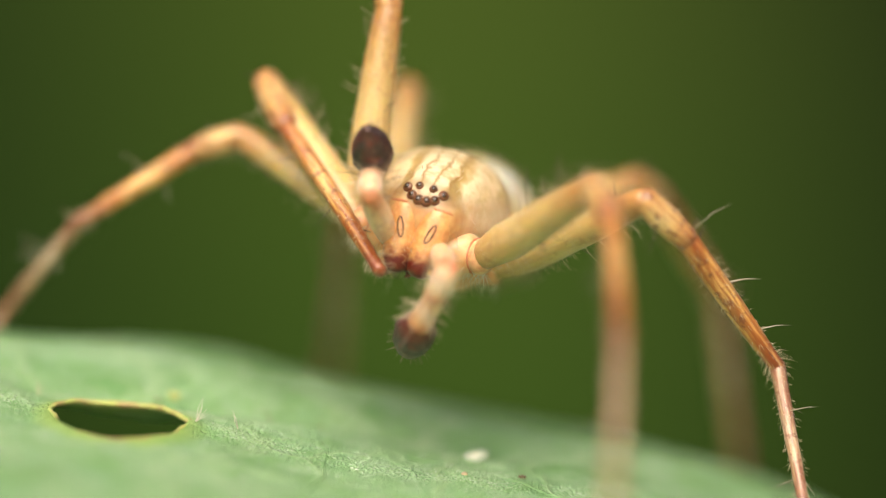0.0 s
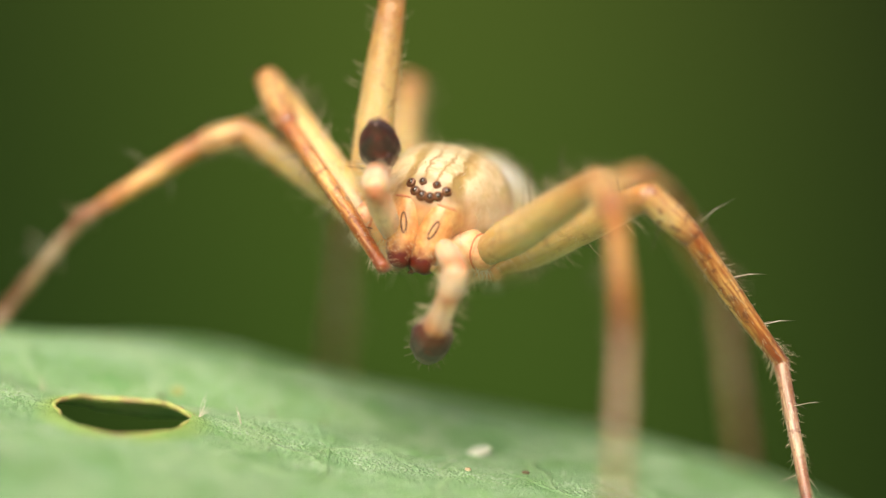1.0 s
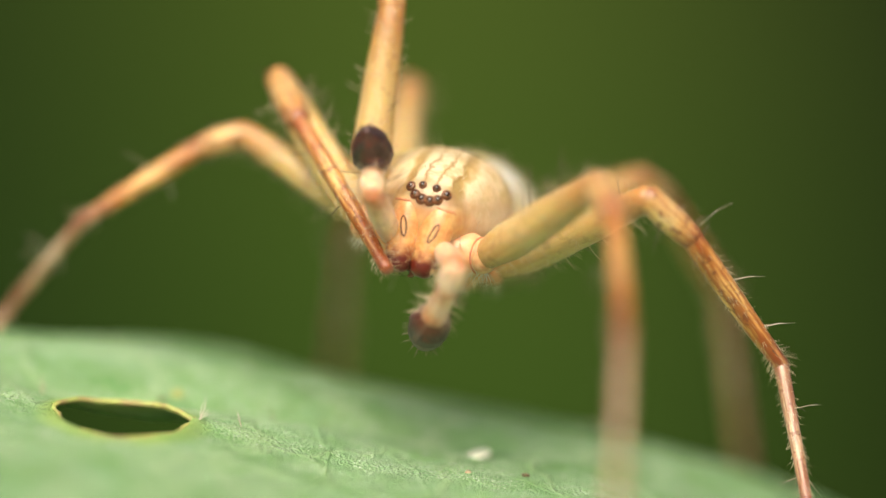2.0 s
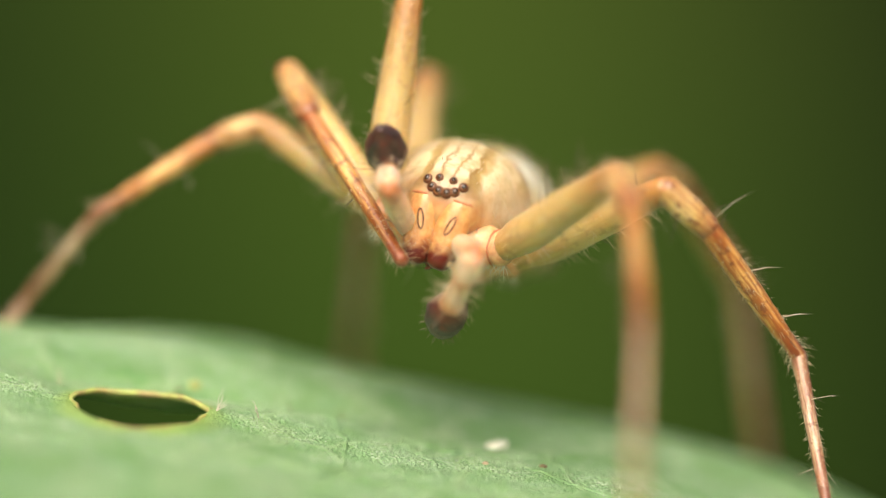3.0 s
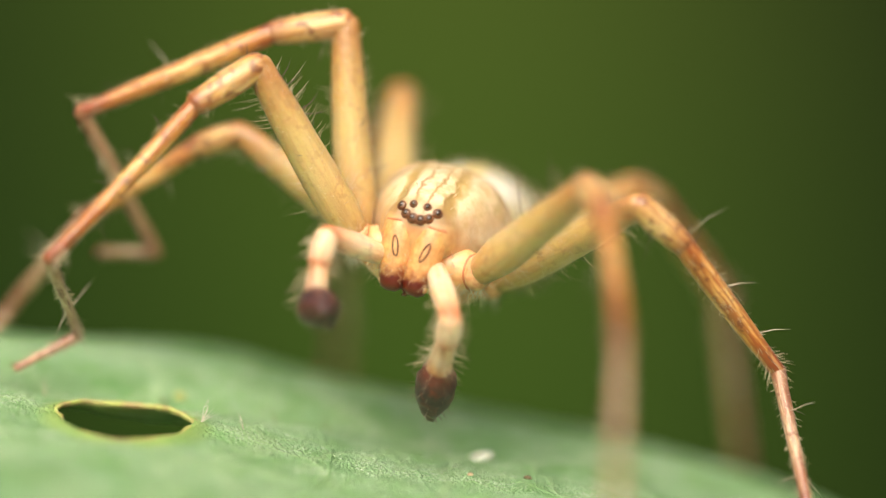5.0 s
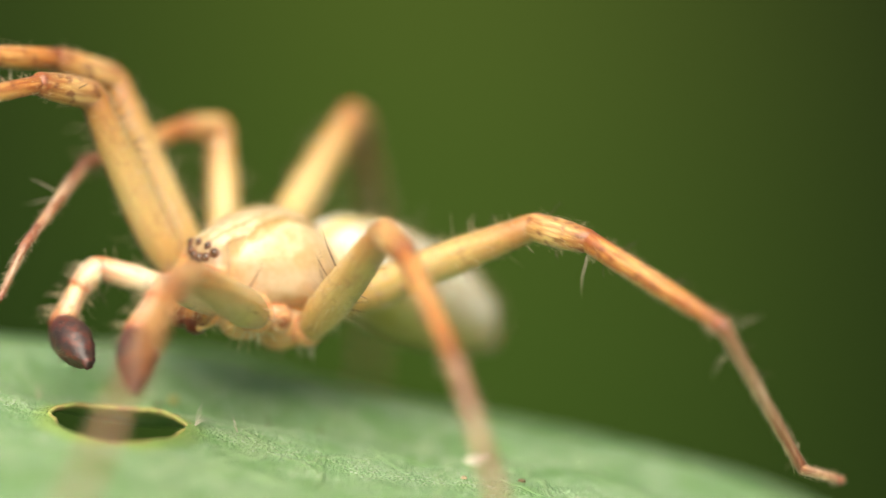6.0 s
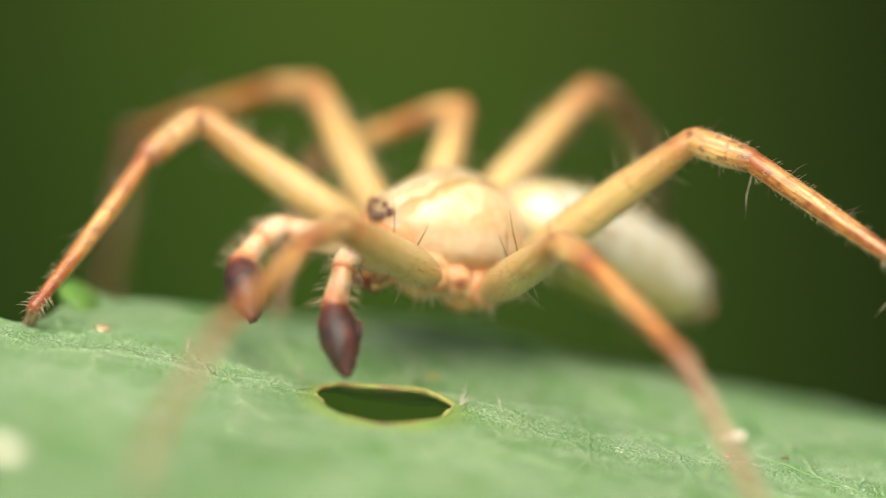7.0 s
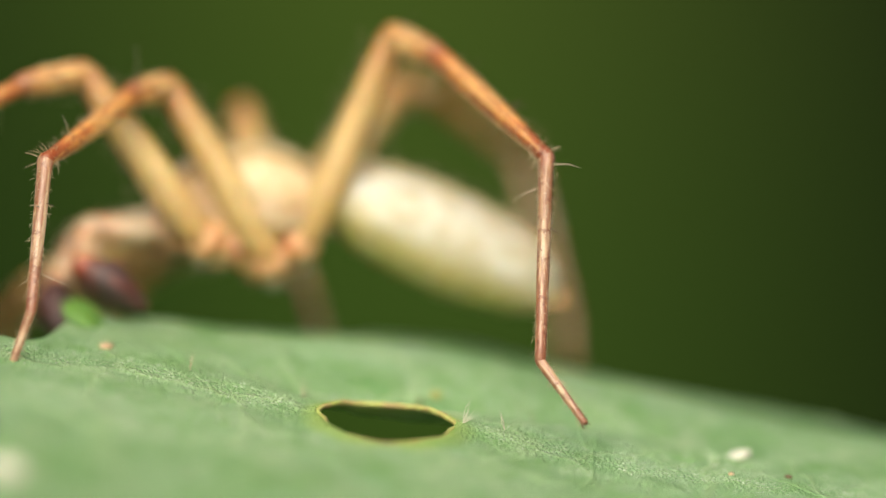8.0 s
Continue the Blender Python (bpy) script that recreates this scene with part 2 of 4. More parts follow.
def leaf_material(name):
    """Matt green blade with a mesh of fine pale veins, dusty grains and blotches."""
    k = Mat(name)
    vec = k.coords()
    big = k.noise(vec, 0.42, 3)
    mid = k.noise(vec, 2.4, 5)
    bent = k.node("ShaderNodeTexNoise", Scale=1.3, Detail=3.0)
    k.link(vec, bent.inputs["Vector"])
    warp = k.mix(1.0, vec, k.mix(1.0, bent.outputs["Color"], (0.7, 0.7, 0.7), "MULTIPLY"), "ADD")

    def mesh_of(scale, width):
        v = k.node("ShaderNodeTexVoronoi", Scale=scale)
        v.feature = "DISTANCE_TO_EDGE"
        k.link(warp, v.inputs["Vector"])
        return k.grey(v.outputs["Distance"], width, 0.0)

    vein, vein2 = mesh_of(0.42, 0.05), mesh_of(1.7, 0.09)
    grain = k.node("ShaderNodeTexVoronoi", Scale=16.0)
    k.link(vec, grain.inputs["Vector"])
    dust = k.noise(vec, 17.0, 4, 0.7)
    patch = k.grey(k.noise(vec, 0.8, 3), 0.40, 0.58)
    col = k.mix(k.grey(big, 0.35, 0.65), (0.23, 0.43, 0.175), (0.375, 0.58, 0.33))
    col = k.mix(k.math("MULTIPLY", k.grey(mid, 0.36, 0.62), 0.6), col, (0.155, 0.355, 0.095))
    col = k.mix(k.math("MULTIPLY", vein2, 0.40), col, (0.38, 0.58, 0.26))
    col = k.mix(k.math("MULTIPLY", vein, 0.60), col, (0.44, 0.62, 0.32))
    col = k.mix(k.math("MULTIPLY", k.math("MULTIPLY", k.grey(dust, 0.52, 0.62), patch), 0.85), col, (0.66, 0.72, 0.56))
    h = k.math("ADD", k.math("MULTIPLY", grain.outputs["Distance"], 0.6), k.math("ADD", k.math("MULTIPLY", vein, 0.5), k.math("ADD", k.math("MULTIPLY", mid, 0.8), k.math("MULTIPLY", dust, 0.5))))
    # yellowing of the tissue round the wound
    place = k.node("ShaderNodeMapping", Location=(5.76, 0.0, 0.0), Scale=(1.0, 0.87, 0.0))
    k.link(vec, place.inputs["Vector"])
    far = k.node("ShaderNodeVectorMath")
    far.operation = "LENGTH"
    k.link(place.outputs["Vector"], far.inputs[0])
    ring = k.math("ADD", far.outputs["Value"], k.math("MULTIPLY", k.math("SUBTRACT", mid, 0.5), 0.5))
    col = k.mix(k.math("MULTIPLY", k.grey(ring, 1.62, 1.20), 0.55), col, (0.42, 0.56, 0.07))
    k.bump(h, 0.09 * MM, 1.0)
    m = k.set(Base_Color=col, Roughness=0.42, Specular_IOR_Level=0.35)
    thin = k.t.nodes.new("ShaderNodeBsdfTranslucent")
    k.link(k.mix(0.5, col, (0.16, 0.36, 0.03)), thin.inputs["Color"])
    both = k.node("ShaderNodeMixShader", Fac=0.28)
    k.link(k.b.outputs[0], both.inputs[1])
    k.link(thin.outputs[0], both.inputs[2])
    k.link(both.outputs[0], k.t.nodes["Material Output"].inputs["Surface"])
    return m


M_LEAF = leaf_material("leaf_green")
M_GRAIN = plain_cuticle("leaf_grain", (0.66, 0.74, 0.58), (0.18, 0.38, 0.12), 0.22, scale=6.0, flesh=0.0)
M_RIM = plain_cuticle("wound_rim", (0.42, 0.48, 0.13), (0.34, 0.20, 0.11), 0.55, scale=3.0, flesh=0.1)
M_TOOTH = plain_cuticle("fresh_green", (0.13, 0.27, 0.045), (0.08, 0.18, 0.03), 0.5, scale=3.0, flesh=0.3)
M_SPECK = plain_cuticle("pale_scale", (0.72, 0.73, 0.60), (0.55, 0.55, 0.42), 0.5, scale=9.0, flesh=0.1)
M_HUSK = plain_cuticle("tan_husk", (0.52, 0.42, 0.26), (0.40, 0.26, 0.15), 0.5, scale=9.0, flesh=0.1)
M_CRUMB = plain_cuticle("dark_crumb", (0.16, 0.12, 0.06), (0.10, 0.07, 0.03), 0.6, scale=9.0, flesh=0.0)


def backdrop_material():
    """Far undergrowth out of focus: soft greens that glow by themselves, darker towards both sides."""
    k = Mat("far_undergrowth_glow")
    vec = k.coords(1.0)
    x, y, z = k.axes(vec)
    n = k.noise(vec, 9.0, 2)
    n2 = k.noise(vec, 38.0, 2)
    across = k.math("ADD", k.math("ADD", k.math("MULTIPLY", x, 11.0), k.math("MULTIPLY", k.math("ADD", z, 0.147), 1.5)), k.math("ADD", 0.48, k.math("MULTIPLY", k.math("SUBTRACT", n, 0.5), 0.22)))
    # the ramp's dark ends also paint in the lens's darker corners
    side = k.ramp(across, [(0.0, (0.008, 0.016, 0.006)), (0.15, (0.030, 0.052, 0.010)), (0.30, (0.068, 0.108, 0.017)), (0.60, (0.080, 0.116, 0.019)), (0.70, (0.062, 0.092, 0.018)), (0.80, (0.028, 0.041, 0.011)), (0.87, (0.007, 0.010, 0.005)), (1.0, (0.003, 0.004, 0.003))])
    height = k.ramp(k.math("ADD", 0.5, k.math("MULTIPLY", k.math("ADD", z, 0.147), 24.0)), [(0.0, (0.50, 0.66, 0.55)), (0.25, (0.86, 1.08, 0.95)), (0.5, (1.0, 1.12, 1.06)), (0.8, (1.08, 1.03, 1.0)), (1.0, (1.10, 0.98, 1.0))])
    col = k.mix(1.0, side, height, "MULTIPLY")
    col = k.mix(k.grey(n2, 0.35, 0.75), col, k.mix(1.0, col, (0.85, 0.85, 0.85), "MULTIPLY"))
    # emission supplies the brightness in place of light falling on the shell
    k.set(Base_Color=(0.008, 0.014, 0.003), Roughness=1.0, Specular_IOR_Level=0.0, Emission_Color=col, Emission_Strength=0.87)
    return k.m


def ground_material():
    k = Mat("undergrowth_floor")
    vec = k.coords(1.0)
    col = k.mix(k.grey(k.noise(vec, 14.0, 6), 0.35, 0.65), (0.02, 0.042, 0.008), (0.035, 0.04, 0.014))
    k.bump(k.noise(vec, 30.0, 5), 0.02, 0.6)
    return k.set(Base_Color=col, Roughness=0.9)


# ---- mesh helpers ----
def mesh_from(name, verts, faces, scale=PX):
    me = bpy.data.meshes.new(name)
    me.from_pydata([tuple(c * scale for c in v) for v in verts], [], faces)
    me.validate()
    me.polygons.foreach_set("use_smooth", [True] * len(me.polygons))
    return me


def part(name, me, material, parent, label="", m=None):
    """Links a mesh as one object under a thing or under a part."""
    ob = new(name, me)
    if material and not me.materials:
        me.materials.append(material)
    ob.parent = parent
    if m is not None:
        ob.matrix_basis = m
    if label:
        tagged(ob, label)
    return ob


def loft(name, rings, cap=True, scale=PX):
    """Closed skin through rings of equal count."""
    n = len(rings[0])
    verts = [v for r in rings for v in r]
    faces = []
    for i in range(len(rings) - 1):
        for j in range(n):
            a, b = i * n + j, i * n + (j + 1) % n
            faces.append((a, b, b + n, a + n))
    if cap:
        for i, flip in ((0, True), (len(rings) - 1, False)):
            c = len(verts)
            verts.append(tuple(sum(p[k] for p in rings[i]) / n for k in range(3)))
            for j in range(n):
                a, b = i * n + j, i * n + (j + 1) % n
                faces.append((b, a, c) if flip else (a, b, c))
    return mesh_from(name, verts, faces, scale)


def limb(name, length, radius, sides=14, rings=14, bend=0.0, flat=1.0, wob=0.02, seed=0):
    """A segment along +z from the origin; radius(s) for s from 0 to 1, with domed ends."""
    rnd = random.Random(seed)
    out = []
    for s in [-1, -0.5] + [i / rings for i in range(rings + 1)] + [1.5, 2]:
        if s < 0 or s > 1:
            r0 = radius(0.0 if s < 0 else 1.0)
            r, z = (r0 * 0.42, 0.62) if s in (-1, 2) else (r0 * 0.84, 0.36)
            z = -z * r0 if s < 0 else length + z * r0
            cx = 0.0
        else:
            r, z, cx = radius(s), s * length, bend * length * 4 * s * (1 - s)
        ring = []
        for j in range(sides):
            a = 2 * math.pi * j / sides
            q = r * (1 + rnd.uniform(-wob, wob))
            ring.append((cx + q * math.cos(a), q * flat * math.sin(a), z))
        out.append(ring)
    return loft(name, out)


def hairs(name, roots, sides=3):
    """Thin curved cones. roots: (base, tip, radius, sag vector)."""
    verts, faces = [], []
    for base, tip, r, sag in roots:
        b, t = Vector(base), Vector(tip)
        d = (t - b).normalized()
        u = d.orthogonal().normalized()
        w = d.cross(u)
        i0 = len(verts)
        for s, q in ((0.0, 1.0), (0.5, 0.7)):
            c = b.lerp(t, s) + Vector(sag) * (4 * s * (1 - s))
            for j in range(sides):
                a = 2 * math.pi * j / sides
                verts.append(tuple(c + (u * math.cos(a) + w * math.sin(a)) * r * q))
        verts.append(tuple(t))
        for j in range(sides):
            a, e = i0 + j, i0 + (j + 1) % sides
            faces.append((a, e, e + sides, a + sides))
            faces.append((a + sides, e + sides, i0 + 2 * sides))
    return mesh_from(name, verts, faces)


def limb_hairs(rnd, length, radius, count, long, thick, lean=0.55, lo=0.06, hi=0.97, around=None, flat=1.0):
    """Roots of hairs on a segment, leaning towards its far end."""
    out = []
    for _ in range(count):
        s = rnd.uniform(lo, hi)
        a = rnd.uniform(0, 2 * math.pi) if around is None else rnd.choice(around) + rnd.uniform(-0.35, 0.35)
        n = Vector((math.cos(a), flat * math.sin(a), 0))
        r = radius(s) * 0.96
        h = long * rnd.uniform(0.6, 1.25)
        base = n * r + Vector((0, 0, s * length))
        tip = base + n * h * math.cos(lean) + Vector((0, 0, h * math.sin(lean))) + Vector((rnd.uniform(-1, 1), rnd.uniform(-1, 1), 0)) * h * 0.12
        out.append((base, tip, thick, n * h * 0.10))
    return out


def ellipsoid(name, a, b, c, seg=20, rings=12, dent=0.0, seed=0):
    rnd = random.Random(seed)
    out = []
    for i in range(1, rings):
        p = math.pi * i / rings
        out.append([(a * math.sin(p) * math.cos(2 * math.pi * j / seg) * (1 + rnd.uniform(-dent, dent)), b * math.sin(p) * math.sin(2 * math.pi * j / seg) * (1 + rnd.uniform(-dent, dent)), -c * math.cos(p)) for j in range(seg)])
    me_rings = [[(0.02 * x, 0.02 * y, -c) for x, y, _ in out[0]]] + out + [[(0.02 * x, 0.02 * y, c) for x, y, _ in out[-1]]]
    return loft(name, me_rings)


# ---- the leaf and what is behind it ----
HOLE = (-576.0, 0.0)


def margin(x):
    """Depth of the blade's far margin, with its teeth."""
    u = x + 784
    base = 640 + 40 * math.sin(u / 310.0) + 26 * math.sin(u / 97.0 + 1) + 620 / (1 + math.exp(-(u - 330) / 70.0))
    step = 1 / (1 + math.exp(-(u + 372) / 9.0))
    near = max(-160, 185 + (u + 380) * 0.40) + 8 * math.sin(u / 33.0) + 14 * noise.noise(Vector((u / 16.0, 0.5, 0))) + 8 * noise.noise(Vector((u / 6.0, 2.5, 0)))
    rise = 380 + 260 / (1 + math.exp(-(u + 120) / 90.0))
    rise += 700 / (1 + math.exp(-(u - 330) / 70.0))
    return near + (min(base, rise + 14 * math.sin(u / 40.0)) + 34 * noise.noise(Vector((u / 45.0, 7.5, 0))) - near) * step


CREST = [(-2700, 322), (-1800, 316), (-1100, 235), (-512, 134), (-92, 42), (90, 10), (208, 0), (328, -10), (478, -40), (758, -104), (1100, -160), (1400, -270), (2100, -580), (3100, -1050)]


def blade(x, y):
    """Height of the blade's upper side: it falls away to one side and curls down behind and in front."""
    u = x + 784
    z = sum(np.interp(u + d, [c[0] for c in CREST], [c[1] for c in CREST]) for d in (-70, -35, 0, 35, 70)) / 5 * 1.03
    calm = 1 - math.exp(-((u - 208) ** 2 + y * y) / 240.0 ** 2)
    z += calm * (8 * math.sin(x / 170.0 + 0.6) * math.cos(y / 260.0) + 6 * math.sin(x / 90.0 - y / 130.0))
    fold = 1 / (1 + math.exp(-(u - 60) / 60.0)) / (1 + math.exp((u - 620) / 90.0))
    z -= fold * 40 * math.exp(-((y - 215 - 0.10 * (u - 300)) / 55.0) ** 2)
    z += 20 * math.exp(-((y - 430) / 120.0) ** 2) * (0.4 + 0.6 * fold)
    far = max(0.0, y - 400)
    z -= far * far * 0.00050
    near = max(0.0, -y - 500)
    z -= near * near * 0.00006
    return z


def spaced(lo, hi, dense_lo, dense_hi, fine, coarse):
    out, v = [], lo
    while v < hi:
        out.append(v)
        inside = dense_lo - coarse <= v < dense_hi
        v += fine if inside else coarse
    return out + [hi]


def hole_radius(a):
    return (118 + 18 * math.sin(a) ** 2) + 6 * math.sin(3 * a + 0.4) + 4 * math.sin(7 * a)


def make_leaf():
    leaf = new("leaf")
    tagged(leaf, "broad dusty green leaf blade with a torn round hole", "leaf", kind="structure")
    xs = spaced(-2600, 2200, -760, -390, 9.0, 24.0)
    ys = spaced(-2600, 0, -200, 0, 9.0, 30.0)
    ups = [i / 46 for i in range(1, 47)]
    verts, index = [], {}
    rows = []
    for x in xs:
        col = []
        m = margin(x)
        for y in ys:
            col.append((x, y))
        for s in ups:
            col.append((x, m * s ** 1.15 if m > 300 else m * s))
        rows.append(col)
    for i, col in enumerate(rows):
        for j, (x, y) in enumerate(col):
            index[i, j] = len(verts)
            verts.append([x, y, 0])
    faces = []
    for i in range(len(rows) - 1):
        for j in range(len(rows[0]) - 1):
            quad = (index[i, j], index[i + 1, j], index[i + 1, j + 1], index[i, j + 1])
            cx = sum(verts[q][0] for q in quad) / 4 - HOLE[0]
            cy = sum(verts[q][1] for q in quad) / 4 - HOLE[1]
            if math.hypot(cx, cy) < hole_radius(math.atan2(cy, cx)):
                continue
            faces.append(quad)
    # the torn edge: open corners are drawn onto the outline of the hole
    count = {}
    for f in faces:
        for a, b in zip(f, f[1:] + f[:1]):
            e = (min(a, b), max(a, b))
            count[e] = count.get(e, 0) + 1
    for (a, b), n in count.items():
        if n == 1:
            for q in (a, b):
                dx, dy = verts[q][0] - HOLE[0], verts[q][1] - HOLE[1]
                if math.hypot(dx, dy) < 170:
                    ang = math.atan2(dy, dx)
                    r = hole_radius(ang)
                    verts[q][0], verts[q][1] = HOLE[0] + r * math.cos(ang), HOLE[1] + r * math.sin(ang)
    for v in verts:
        d = math.hypot(v[0] - HOLE[0], v[1] - HOLE[1])
        v[2] = blade(v[0], v[1]) + 7 * math.exp(-((d - 125) / 22.0) ** 2) + 1.6 * noise.noise(Vector((v[0], v[1], 0)) / 14.0) + 5 * noise.noise(Vector((v[0], v[1], 0)) / 70.0)
    used = sorted({q for f in faces for q in f})
    remap = {q: i for i, q in enumerate(used)}
    me = mesh_from("blade", [verts[q] for q in used], [tuple(remap[q] for q in f) for f in faces])
    ob = part("blade", me, M_LEAF, leaf, "matt green leaf blade with fine veins")
    solid = ob.modifiers.new("thickness", "SOLIDIFY")
    solid.thickness, solid.offset = 8 * PX, -1
    # raised callus round the hole
    rings = []
    rnd = random.Random(4)
    for i in range(72):
        a = 2 * math.pi * i / 72
        r = hole_radius(a)
        w = (4.4 + 3.0 * math.sin(a)) + 1.4 * math.sin(5 * a) + rnd.uniform(-0.9, 0.9)
        cx, cy = HOLE[0] + (r + 1) * math.cos(a), HOLE[1] + (r + 1) * math.sin(a)
        cz = blade(cx, cy) + 5 + rnd.uniform(-1, 1)
        rings.append([(cx + w * math.cos(b) * math.cos(a), cy + w * math.cos(b) * math.sin(a), cz + (3 if math.sin(b) > 0 else 8) * math.sin(b)) for b in (2 * math.pi * j / 8 for j in range(8))])
    rings.append(rings[0])
    part("hole_rim", loft("hole_rim", rings, cap=False), M_RIM, leaf, "yellow-green callus with a brown torn edge")
    # grainy papillae, thickest where the dust has gathered
    rnd = random.Random(21)
    gv, gf = [], []
    while len(gv) < 20000 * 7:
        x, y = rnd.uniform(-1500, 900), rnd.uniform(-330, 420)
        if y > margin(x) - 10 or math.hypot(x - HOLE[0], (y - HOLE[1]) * 0.87) < 132:
            continue
        if noise.noise(Vector((x, y, 3)) / 120.0) + 0.5 * noise.noise(Vector((x, y, 9)) / 45.0) < rnd.uniform(-0.45, 0.45):
            continue
        r, h, n = rnd.uniform(0.8, 2.3), rnd.uniform(0.8, 3.0), len(gv)
        z = blade(x, y) + 1.6 * noise.noise(Vector((x, y, 0)) / 14.0) + 5 * noise.noise(Vector((x, y, 0)) / 70.0) - 0.8
        turn = rnd.uniform(0, 6.3)
        for j in range(6):
            a = turn + math.pi * j / 3
            gv.append((x + r * math.cos(a), y + r * math.sin(a), z))
        gv.append((x + rnd.uniform(-1, 1), y + rnd.uniform(-1, 1), z + h))
        gf += [(n + j, n + (j + 1) % 6, n + 6) for j in range(6)]
    tagged(part("papillae", mesh_from("papillae", gv, gf), M_GRAIN, leaf, "tiny pale grains on the blade"), kind="stuff")
    # raised side veins, each a low ridge that wanders over the blade
    rnd = random.Random(37)
    for way in (((-170, 300), (-119, 151), (-60, 35), (-28, -150), (-24, -330)), ((40, 180), (126, 43), (189, -18), (300, -60), (420, -150)), ((-330, 330), (-250, 190), (-210, 60), (-215, -120), (-260, -300)), ((-1010, 330), (-930, 170), (-880, 20), (-860, -160)), ((-119, 151), (-20, 110), (40, 140), (120, 120))):
        rings = []
        for (ax, ay), (bx, by) in zip(way, way[1:]):
            for i in range(14):
                f = i / 14
                x, y = ax + (bx - ax) * f, ay + (by - ay) * f
                x += 9 * noise.noise(Vector((x, y, 5)) / 40.0)
                y += 9 * noise.noise(Vector((x, y, 8)) / 40.0)
                z = blade(x, y) + 5 * noise.noise(Vector((x, y, 0)) / 70.0)
                w = 5.5 + 2.6 * noise.noise(Vector((x, y, 2)) / 20.0)
                nx, ny = by - ay, ax - bx
                n = math.hypot(nx, ny)
                rings.append([(x + w * math.cos(b) * nx / n, y + w * math.cos(b) * ny / n, z - 0.4 + 2.2 * math.sin(b)) for b in (2 * math.pi * j / 8 for j in range(8))])
        part("vein", loft("vein", rings), M_LEAF, leaf, "thin raised vein")
    # fresh bright tooth on the margin
    tx = -335 - 784
    tooth = ellipsoid("tooth", 40, 52, 15, dent=0.12)
    part("tooth", tooth, M_TOOTH, leaf, "bright green curled leaf tooth", pose(tx * PX, (margin(tx + 60) - 60) * PX, (blade(tx, margin(tx + 60)) + 2) * PX, 15, 20, 10))
    return leaf


def on_leaf(u, depth):
    return (u - 784, depth, blade(u - 784, depth))


LEAF = make_leaf()


def make_specks():
    """Scales, crumbs and loose fibres lying on the blade."""
    rnd = random.Random(11)
    for u, y, a, b, c, mat, name, label, cat in (
            (842, 190, 22, 30, 7, M_SPECK, "shed_scale", "pale papery scale lying on the leaf", "scale"),
            (-440, -690, 30, 60, 12, M_SPECK, "shed_scale", "pale papery scale lying on the leaf", "scale"),
            (-290, 190, 13, 16, 6, M_HUSK, "crumb", "small tan husk crumb lying on the leaf", "crumb"),
            (822, 40, 6, 8, 4, M_HUSK, "crumb", "tiny tan crumb lying on the leaf", "crumb"),
            (272, 250, 6, 8, 4, M_CRUMB, "crumb", "tiny dark crumb lying on the leaf", "crumb"),
            (300, 265, 10, 12, 8, M_RIM, "crumb", "tiny yellow crumb lying on the leaf", "crumb"),
            (925, 60, 6, 8, 4, M_CRUMB, "crumb", "tiny dark crumb lying on the leaf", "crumb")):
        me = ellipsoid(name, a, b, c, 14, 8, dent=0.10, seed=int(u) + 900)
        ob = new(name, me)
        me.materials.append(mat)
        x, y, z = on_leaf(u, y)
        ob.matrix_basis = pose(x * PX, y * PX, (z + c * 0.6) * PX, 0, 8, rnd.uniform(0, 360))
        tagged(ob, label, cat)
    for u, y, dx, dz, mat in ((476, 200, -5, 34, M_CRUMB), (570, 190, -8, 36, M_CRUMB), (335, 30, 40, 30, M_TUFT), (345, 60, 18, 45, M_TUFT), (420, 60, -10, 42, M_TUFT), (-140, 120, 10, 40, M_DOWN), (60, 170, 5, 36, M_DOWN)):
        x, y, z = on_leaf(u, y)
        roots = [((0, 0, -2), (dx + rnd.uniform(-8, 8), rnd.uniform(-10, 10), dz * rnd.uniform(0.7, 1.1)), 0.75, (rnd.uniform(-4, 4), 0, 0)) for _ in range(3)]
        me = hairs("leaf_hair", roots)
        me.materials.append(mat)
        ob = new("leaf_hair", me)
        ob.matrix_basis = pose(x * PX, y * PX, z * PX)
        tagged(ob, "fine upright hair tuft growing on the leaf", "leaf hair", group="hairs on the leaf")


make_specks()

verts, faces = [], []
for i in range(41):
    a = radians(-70 + 140 * i / 40)
    for z in (-0.4, -0.3, -0.2, -0.17, -0.14, -0.11, -0.08, 0.0, 0.08):
        verts.append((0.62 * math.sin(a), 0.62 * math.cos(a), z))
for i in range(40):
    for j in range(8):
        q = i * 9 + j
        faces.append((q, q + 9, q + 10, q + 1))
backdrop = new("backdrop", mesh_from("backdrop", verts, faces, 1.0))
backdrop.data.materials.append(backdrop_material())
tagged(backdrop, "glowing shell for the distant green undergrowth far out of focus", "undergrowth", kind="structure")
grid = [(x, y, -0.4) for x in (-400, -3, 0, 3, 400) for y in (-400, -3, 0, 3, 400)]
ground = new("ground", mesh_from("ground", grid, [(i * 5 + j, i * 5 + j + 5, i * 5 + j + 6, i * 5 + j + 1) for i in range(4) for j in range(4)], 1.0))
ground.data.materials.append(ground_material())
tagged(ground, "shaded ground with low green undergrowth", "ground", kind="structure")


